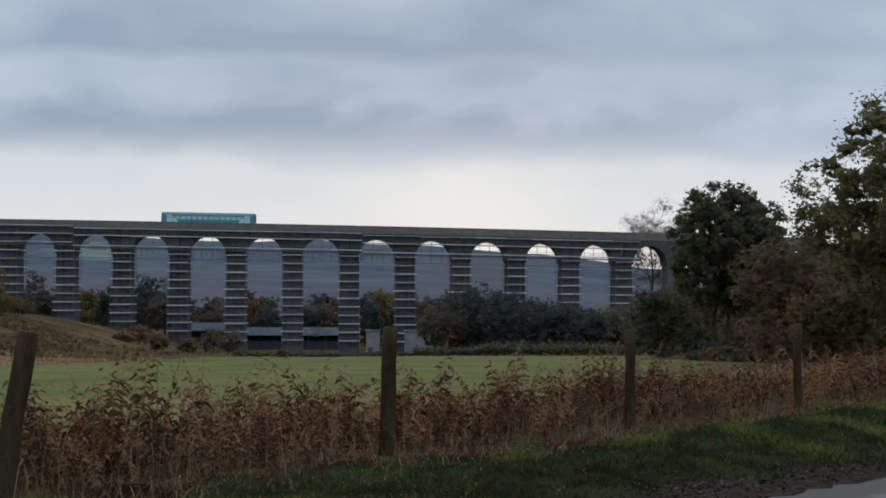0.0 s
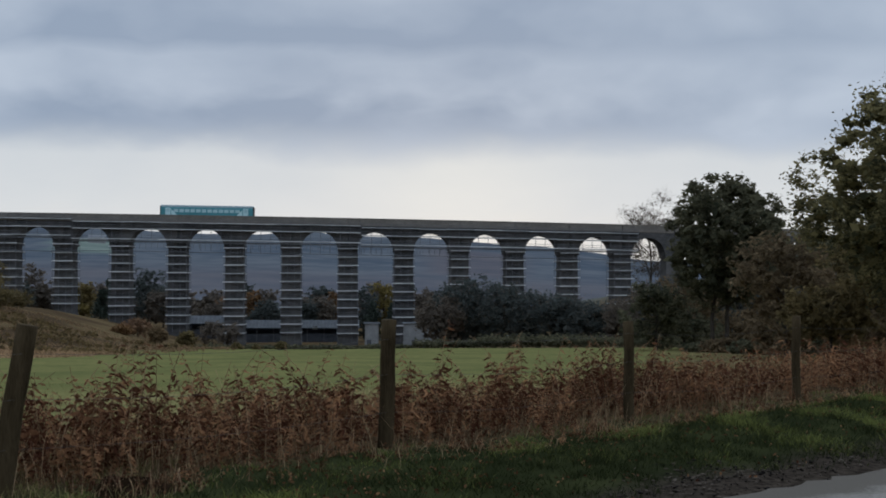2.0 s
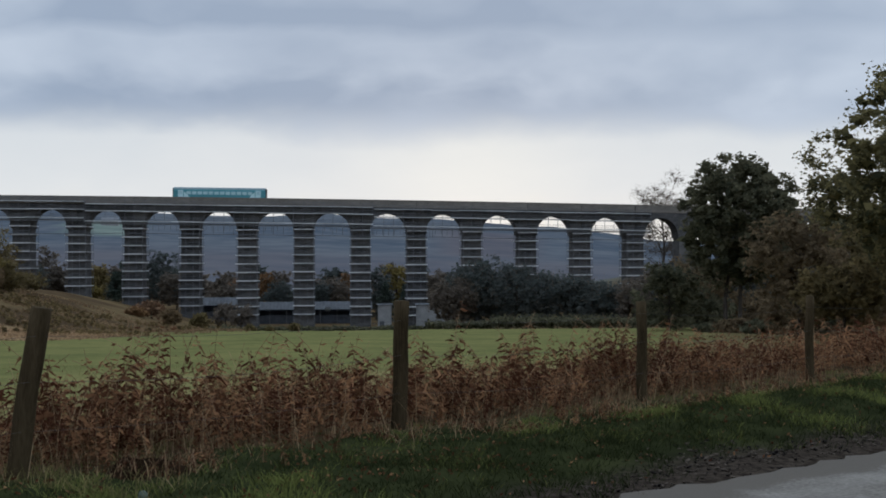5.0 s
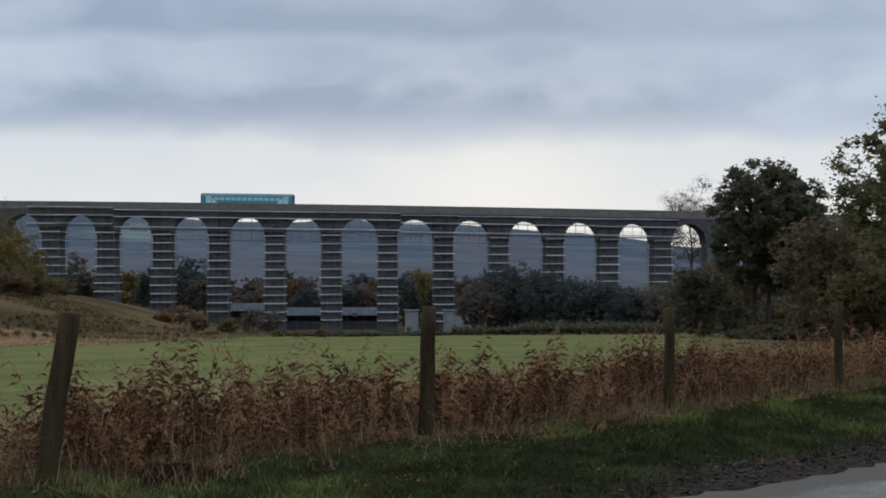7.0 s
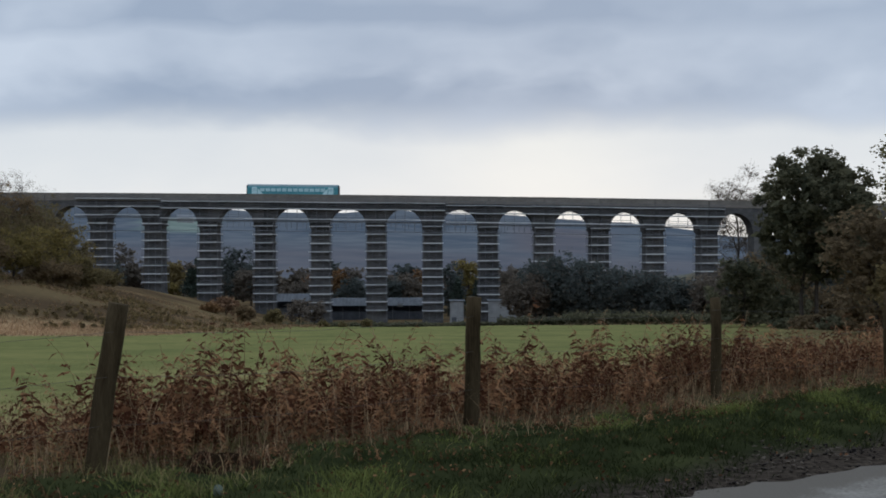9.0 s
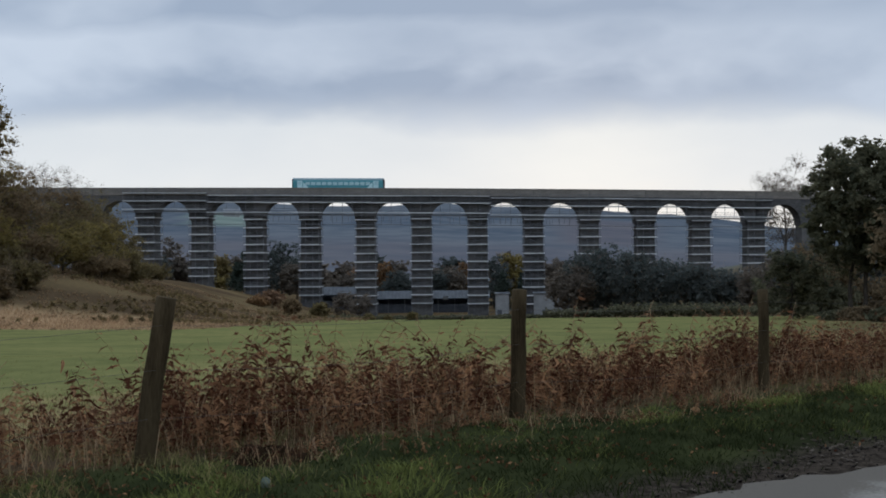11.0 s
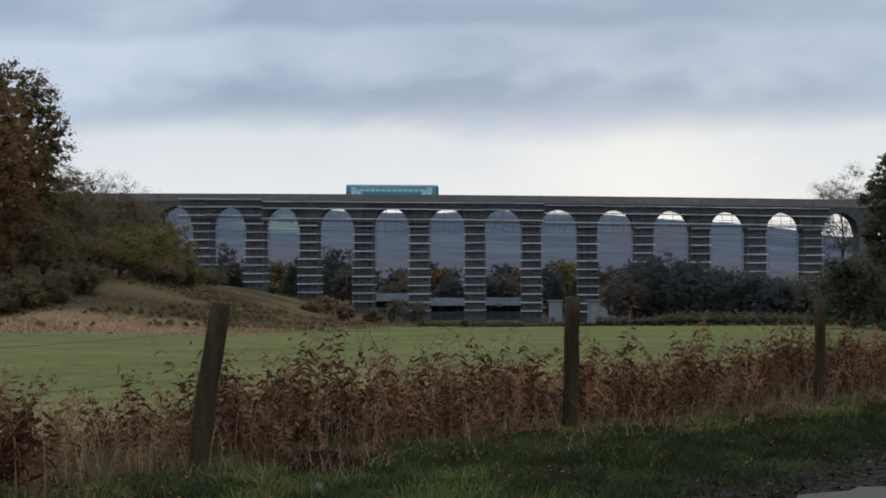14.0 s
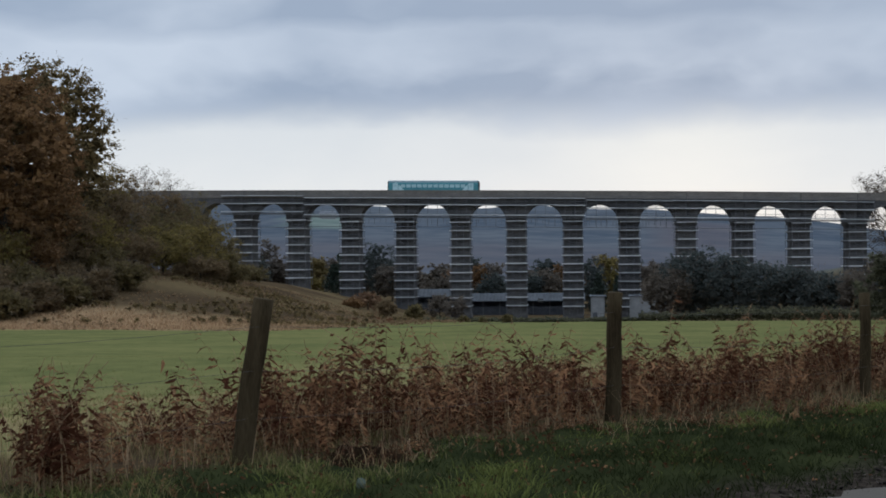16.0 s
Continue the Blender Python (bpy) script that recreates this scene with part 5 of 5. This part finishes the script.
def build_bracken():
    rs = np.random.RandomState(21)
    # plants of several fronds each, thick in places and thin in others
    n = 1180
    s = -1 + 30 * rs.rand(n)
    low = rs.rand(n) < 0.26
    q = np.where(low, FENCE_Q - 1.2 + 1.2 * rs.rand(n) ** 0.6, FENCE_Q + 0.1 + 2.4 * rs.rand(n) ** 1.2)
    patch = wave(s, q, 1.5, 51)
    keep = rs.rand(n) < np.where(s < 5.3, 0.33, 1.0) * np.where(patch > -0.25, 1, 0.35)
    # the grass is trodden bare before the posts
    for ps in (5.55, 9.8, 13.97):
        keep &= ~(low & (np.abs(s - ps + 0.9 * (FENCE_Q - q) * (ps - 9.4) / 9.4) < 0.45))
    s, q, low, patch = s[keep], q[keep], low[keep], patch[keep]
    h = (0.40 + 0.26 * rs.rand(len(s)) + 0.16 * (rs.rand(len(s)) < 0.2)) * (1 + 0.40 * patch) * np.where(s < 5.3, 0.8, 1.0) * (1 + 0.18 * sstep(5.5, 7, s) * (1 - sstep(11, 13, s)))
    h = np.where(low, 0.10 + 0.14 * rs.rand(len(s)), h)
    ptone = np.clip(0.40 + 0.27 * rs.normal(size=len(s)) + 0.15 * wave(s, q, 0.9, 53), 0, 1)
    ptone = np.where(low, 0.75 * ptone, ptone)
    per = 4
    s, q, h, ptone = (np.repeat(a, per) for a in (s, q, h, ptone))
    m = len(s)
    s, q = s + 0.11 * rs.normal(size=m), q + 0.11 * rs.normal(size=m)
    h = h * (0.55 + 0.55 * rs.rand(m))
    # thin single fronds reach above the mass, more of them where it is thick
    k = 640
    s2 = 0.5 + 27 * rs.rand(k)
    q2 = FENCE_Q + 0.1 + 2.0 * rs.rand(k)
    up = rs.rand(k) < np.where(s2 < 5.3, 0.35, 0.85) * (0.65 + 0.7 * wave(s2, q2, 0.8, 57))
    s2, q2 = s2[up], q2[up]
    h2 = (0.48 + 0.56 * rs.rand(len(s2)) ** 1.4) * np.where(s2 < 5.3, 0.75, 1.0)
    s, q, h = np.concatenate([s, s2]), np.concatenate([q, q2]), np.concatenate([h, h2])
    ptone = np.concatenate([ptone, 0.22 + 0.2 * rs.rand(len(s2))])
    tones = np.clip(ptone + 0.16 * rs.normal(size=len(s)), 0, 1)
    x, y = s * DIR_S[0] + q * DIR_Q[0], s * DIR_S[1] + q * DIR_Q[1]
    st, sf, lf, ff, tn = frond_batch(rs, x, y, ground_z(x, y) - 0.03, h, 8, tones)
    tagged(new("bracken", np_mesh("bracken", lf, ff, M_BRACKEN, tone=tn)), "dense dead russet bracken along the fence", "bracken", kind="stuff")
    tagged(new("bracken_stalks", np_mesh("bracken_stalks", st, sf, M_STALK)), "dry brown bracken stalks along the fence", "bracken", kind="stuff")
    # tall single plants that stand above the rest
    plants = list(((140, -44, 15.0), (285, -62, 16.5), (405, -70, 17.5), (440, -72, 17.2), (470, -75, 17.6), (520, -80, 18.0), (-330, -95, 12.6), (-190, -100, 13.2), (-60, -105, 14.2), (210, -98, 15.4), (340, -95, 16.5), (-1000, -180, 9.2), (-960, -190, 9.0), (-420, -100, 12.0), (600, -95, 18.8), (700, -95, 20.0), (860, -80, 21.5), (930, -75, 22.0)))
    sprays = ((-506, -122), (-447, -118), (-352, -103), (-327, -90), (-298, -95), (-238, -118), (-208, -130), (-98, -109), (-74, -97), (-24, -109), (6, -131), (81, -120), (151, -110), (166, -130), (221, -118), (262, -110), (307, -103), (392, -120), (437, -84), (463, -82), (498, -90), (553, -122), (608, -118), (654, -112), (714, -110), (-967, -165), (-726, -175), (-637, -145), (385, -100), (412, -88), (428, -108), (455, -100), (476, -112), (490, -104), (508, -96), (520, -118), (-560, -132), (-530, -150), (-480, -140), (-410, -125), (-385, -112), (-270, -112), (-150, -125), (-120, -120), (40, -118), (110, -128), (285, -122), (345, -118), (-985, -156), (-952, -160), (-930, -170), (-1012, -166), (-968, -176))
    plants += [(u, wt, float(np.interp(u, (-1000, -330, 140, 405, 930), (9.2, 12.6, 15.0, 17.5, 22.0))) + 0.9 * rs.rand() - 0.2) for u, wt in sprays]
    for i, (u, wt, y) in enumerate(plants):
        r2 = np.random.RandomState(800 + i)
        x, _, zt = at_uw(u, wt, y)
        z = gz(x, y)
        thing = empty("bracken_plant", pose(x, y, z), "tall dead bracken plant with curled brown fronds", "bracken", "tall bracken plants")
        for hk in ((1.05, 0.95, 0.86, 0.76, 0.66) if 380 < u < 530 or u < -900 else (1.05, 0.86, 0.66) if i < 18 else (1.16, 0.98, 0.80)):
            one = np.zeros(1)
            st, sf, lf, ff, tn = frond_batch(r2, one + r2.normal() * 0.09, one + r2.normal() * 0.09, one - 0.03, one + hk * (zt - z), 12, one + 0.12 + 0.4 * r2.rand(), leaf=0.85)
            line = np.concatenate([st.reshape(-1, 4, 3)[:, :2].mean(1), st.reshape(-1, 4, 3)[-1:, 2:].mean(1)])
            v, q = tube(line, np.linspace(0.006, 0.002, len(line)), 5)
            stalk = part("stalk", np_mesh("stalk", v, q, M_STALK, True), None, thing)
            tagged(part("frond", np_mesh("frond", lf, ff, M_BRACKEN, tone=tn), None, stalk), kind="stuff")


build_bracken()


def blades(rs, x, y, z, h, w, lean, way=None):
    """Bent grass blades, two faces each."""
    n = len(x)
    a, b = rs.rand(n) * 6.28, rs.rand(n) * 6.28 if way is None else way
    sx, sy = np.cos(a) * w, np.sin(a) * w
    lx, ly = np.cos(b) * lean * h, np.sin(b) * lean * h
    rows = []
    for t, k in ((0, 1), (0.55, 0.8), (1, 0.08)):
        cx, cy, cz = x + lx * t * t, y + ly * t * t, z + h * (t - 0.25 * lean * t * t)
        rows += [np.stack([cx - sx * k, cy - sy * k, cz], 1), np.stack([cx + sx * k, cy + sy * k, cz], 1)]
    b6 = np.arange(n)[:, None] * 6
    return np.stack(rows, 1).reshape(-1, 3), np.concatenate([b6 + [[0, 1, 3, 2]], b6 + [[2, 3, 5, 4]]])


def build_grass():
    rs = np.random.RandomState(31)
    # tussocks: blades fan out from each middle
    n = 10500
    s, q = 1 + 29 * rs.rand(n), ROAD_OUT - 0.3 + 4.8 * rs.rand(n)
    lush = 0.5 + 0.5 * wave(s, q, 2.8, 61)
    k = rs.rand(n) < (0.6 + 0.4 * lush) * sstep(-0.25, 0.45, q - ROAD_OUT + 0.1 - 0.95 * np.exp(-((s - 10.0) / 1.6) ** 2) + 0.3 * wave(s, q, 1.6, 63)) * np.where(q > FENCE_Q - 0.3, 0.35, 1)
    gx, gy = s * DIR_S[0] + q * DIR_Q[0], s * DIR_S[1] + q * DIR_Q[1]
    k &= np.hypot((gx + 1.73), (gy - 10.7) * 0.7) > 0.34
    s, q, lush = s[k], q[k], lush[k]
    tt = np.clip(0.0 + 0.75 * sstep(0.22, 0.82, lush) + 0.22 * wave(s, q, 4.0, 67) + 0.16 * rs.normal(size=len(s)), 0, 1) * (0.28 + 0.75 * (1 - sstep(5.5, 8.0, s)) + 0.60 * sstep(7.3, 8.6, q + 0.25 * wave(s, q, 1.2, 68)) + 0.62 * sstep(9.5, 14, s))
    hh = (0.05 + 0.085 * rs.rand(len(s))) * (0.6 + 0.7 * lush) * (1 - 0.45 * sstep(7.6, 8.8, q))
    per = 14
    s, q, hh, tt = (np.repeat(a, per) for a in (s, q, hh, tt))
    m = len(s)
    a, r = rs.rand(m) * 6.28, np.abs(rs.normal(size=m)) * 0.12
    x = s * DIR_S[0] + q * DIR_Q[0] + np.cos(a) * r
    y = s * DIR_S[1] + q * DIR_Q[1] + np.sin(a) * r
    h = hh * (0.5 + 0.7 * rs.rand(m))
    v, f = blades(rs, x, y, ground_z(x, y) - 0.01, h, 0.0024 + 0.0028 * rs.rand(m), 0.4 + 0.9 * rs.rand(m), a + 0.7 * rs.normal(size=m))
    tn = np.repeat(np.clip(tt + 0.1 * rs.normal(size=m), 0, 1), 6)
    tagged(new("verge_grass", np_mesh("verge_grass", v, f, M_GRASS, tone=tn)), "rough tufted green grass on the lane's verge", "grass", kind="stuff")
    # fallen leaves and bits of dead frond on the verge
    n = 5200
    s, q = 1 + 27 * rs.rand(n), ROAD_OUT + 0.1 + 4.2 * rs.rand(n) ** 0.8
    k = rs.rand(n) < 0.25 + 0.75 * sstep(-0.1, 0.4, wave(s, q, 1.1, 69)) + 0.6 * sstep(8.0, 9.0, q)
    s, q = s[k], q[k]
    x, y = s * DIR_S[0] + q * DIR_Q[0], s * DIR_S[1] + q * DIR_Q[1]
    c = np.stack([x, y, ground_z(x, y) + 0.02 + 0.06 * rs.rand(len(s))], 1)
    v, f = leaf_cloud(rs, c, np.full(len(c), 0.06), 2, 0.015, 0.4)
    tagged(new("fallen_leaves", np_mesh("fallen_leaves", v, f, M_BRACKEN, tone=np.repeat(0.6 * rs.rand(len(v) // 4) ** 1.5, 4))), "fallen brown leaves scattered in the verge grass", "leaves", kind="stuff")
    # dry straw among the bracken and behind it
    n = 9000
    s, q = -1 + 31 * rs.rand(n), FENCE_Q - 0.35 + 4.05 * rs.rand(n)
    k = rs.rand(n) < np.clip(0.5 + 0.8 * wave(s, q, 1.0, 64), 0.08, 1)
    s, q = s[k], q[k]
    x, y = s * DIR_S[0] + q * DIR_Q[0], s * DIR_S[1] + q * DIR_Q[1]
    v, f = blades(rs, x, y, ground_z(x, y), 0.25 + 0.4 * rs.rand(len(s)), 0.0025, 0.2 + 0.6 * rs.rand(len(s)))
    tagged(new("dry_grass", np_mesh("dry_grass", v, f, M_STRAW)), "pale dry grass stems among the bracken", "grass", kind="stuff")
    n = 10500
    s, q = -1 + 9 * rs.rand(n), FENCE_Q - 1.9 + 4.2 * rs.rand(n)
    k = (wave(s, q, 2.2, 66) > -0.1) & ((s < 6.2) | (q > FENCE_Q - 0.4)) & (np.abs(s - 5.0) > 0.3)
    s, q = s[k], q[k]
    x, y = s * DIR_S[0] + q * DIR_Q[0], s * DIR_S[1] + q * DIR_Q[1]
    v, f = blades(rs, x, y, ground_z(x, y), 0.07 + 0.15 * rs.rand(len(s)), 0.003, 0.4 + 0.9 * rs.rand(len(s)))
    tagged(new("pale_grass", np_mesh("pale_grass", v, f, M_DRYTUFT)), "yellowed tufts of grass by the leaning post", "grass", kind="stuff")
    # brown dead grass where the verge meets the bracken
    n = 2200
    s, q = 6 + 20 * rs.rand(n), FENCE_Q - 1.5 + 1.5 * rs.rand(n) ** 0.7
    k = rs.rand(n) < 0.15 + 0.85 * sstep(-0.15, 0.35, wave(s, q, 1.8, 70))
    s, q = s[k], q[k]
    x, y = s * DIR_S[0] + q * DIR_Q[0], s * DIR_S[1] + q * DIR_Q[1]
    v, f = blades(rs, x, y, ground_z(x, y), 0.05 + 0.13 * rs.rand(len(s)), 0.003, 0.5 + 1.0 * rs.rand(len(s)))
    tagged(new("dead_grass", np_mesh("dead_grass", v, f, M_STRAW)), "brown dead grass at the foot of the bracken", "grass", kind="stuff")
    # rough pasture beyond the bracken
    n = 18000
    y = 16 + 34 * rs.rand(n) ** 1.5
    x = (rs.rand(n) - 0.5) * y * 0.95
    k = sq(x, y)[1] > FENCE_Q + 2.0
    x, y = x[k], y[k]
    v, f = blades(rs, x, y, ground_z(x, y), (0.04 + 0.07 * rs.rand(len(x))) * (1 + 0.5 * wave(x, y, 0.8, 65)) * (1.1 - y / 50), 0.004 + 0.0001 * y, 0.3 + 0.5 * rs.rand(len(x)))
    tagged(new("pasture_grass", np_mesh("pasture_grass", v, f, M_PASTURE)), "grazed green pasture grass", "grass", kind="stuff")


M_PASTURE = material("pasture_grass", (0.110, 0.112, 0.036), (0.225, 0.205, 0.078), 0.3, 0.95, 0.0, 6, island=0.35, trans=0.3, spec=0.04)
build_grass()


def build_edge():
    """Dark stones, leaves and clods along the lane's broken edge."""
    rs = np.random.RandomState(41)
    n = 3000
    s = np.where(rs.rand(n) < 0.6, 10.0 + 1.5 * rs.normal(size=n), 5 + 25 * rs.rand(n))
    q = ROAD_OUT + 0.5 * np.exp(-((s - 10.0) / 1.8) ** 2) + (0.12 + 0.2 * np.exp(-((s - 10.0) / 1.8) ** 2)) * rs.normal(size=n)
    x, y = s * DIR_S[0] + q * DIR_Q[0], s * DIR_S[1] + q * DIR_Q[1]
    r = 0.005 + 0.030 * rs.rand(n) ** 6
    oct_v = np.array([(1, 0, 0), (0, 1, 0), (-1, 0, 0), (0, -1, 0), (0.3, 0.1, 0.32), (0, 0, -0.4)], float)
    v = oct_v[None] * r[:, None, None] * (0.6 + 0.8 * rs.rand(n, 6, 1)) + np.stack([x, y, ground_z(x, y) + 0.01 + 0.03 * (q < ROAD_OUT)], 1)[:, None]
    spin = rs.rand(n) * 6.28
    mid = v.mean(1)
    dx, dy = v[:, :, 0] - mid[:, None, 0], (v[:, :, 1] - mid[:, None, 1]) * (0.45 + 0.55 * rs.rand(n))[:, None]
    v[:, :, 0] = mid[:, None, 0] + dx * np.cos(spin)[:, None] - dy * np.sin(spin)[:, None]
    v[:, :, 1] = mid[:, None, 1] + dx * np.sin(spin)[:, None] + dy * np.cos(spin)[:, None]
    v[:, :, 2] += (dx * (rs.rand(n) - 0.5)[:, None]) * 0.9
    tri = np.array([(0, 1, 4), (1, 2, 4), (2, 3, 4), (3, 0, 4), (1, 0, 5), (2, 1, 5), (3, 2, 5), (0, 3, 5)])
    f = (tri[None] + 6 * np.arange(n)[:, None, None]).reshape(-1, 3)
    tagged(new("roadside_debris", np_mesh("roadside_debris", v.reshape(-1, 3), f, M_LITTER)), "dark stones and wet leaf litter along the lane's edge", "debris", kind="stuff")
    # heap of dead fronds on the verge
    x, y, _ = at_uw(-395, -350, 10.75)
    thing = empty("bracken_heap", pose(x, y, gz(x, y)), "collapsed dark brown heap of dead bracken on the verge", "bracken")
    rr, aa = np.meshgrid(np.linspace(0, 1, 9), np.linspace(0, 2 * math.pi, 28, endpoint=False), indexing="ij")
    rim = 1 + 0.22 * np.sin(3 * aa + 1) + 0.15 * np.sin(7 * aa)
    hx, hy = 0.38 * rr * rim * np.cos(aa), 0.26 * rr * rim * np.sin(aa)
    hz = 0.17 * np.cos(rr * math.pi / 2) ** 0.8 * (1 + 0.7 * wave(hx, hy, 16, 81)) - 0.13 * np.exp(-((hx - 0.10) ** 2 + (hy + 0.10) ** 2) / 0.012) - 0.05 * rr
    i, j = np.meshgrid(np.arange(8), np.arange(28), indexing="ij")
    hq = np.stack([i * 28 + j, (i + 1) * 28 + j, (i + 1) * 28 + (j + 1) % 28, i * 28 + (j + 1) % 28], -1).reshape(-1, 4)
    part("earth", np_mesh("earth", np.stack([hx, hy, hz], -1).reshape(-1, 3), hq, M_EARTH, True), None, thing, "dark turned earth")
    k = 60
    st, sf, lf, ff, tn = frond_batch(rs, rs.normal(size=k) * 0.24, rs.normal(size=k) * 0.15, np.zeros(k) + 0.03, 0.12 + 0.10 * rs.rand(k), 7, 0.35 * rs.rand(k), leaf=0.6)
    tagged(part("litter", np_mesh("litter", lf, ff, M_BRACKEN, tone=tn), None, thing), kind="stuff")
    tagged(part("straw", np_mesh("straw", st, sf, M_STALK), None, thing), kind="stuff")
    # a pale boulder by the lane
    x, y, _ = at_uw(-400, -410, 9.4)
    bm = bmesh.new()
    bmesh.ops.create_icosphere(bm, subdivisions=3, radius=0.036)
    for vv in bm.verts:
        vv.co *= 1 + 0.25 * noise.noise(vv.co * 14)
        vv.co.z *= 1.3
    for ff_ in bm.faces:
        ff_.smooth = True
    st = new("stone", bm_mesh("stone", bm, material("lichened_stone", (0.05, 0.063, 0.045), (0.10, 0.118, 0.085), 8, 0.9, 0.4, 5)))
    st.location = (x, y, gz(x, y) + 0.015)
    tagged(st, "small pale lichened stone in the verge grass", "stone")


build_edge()
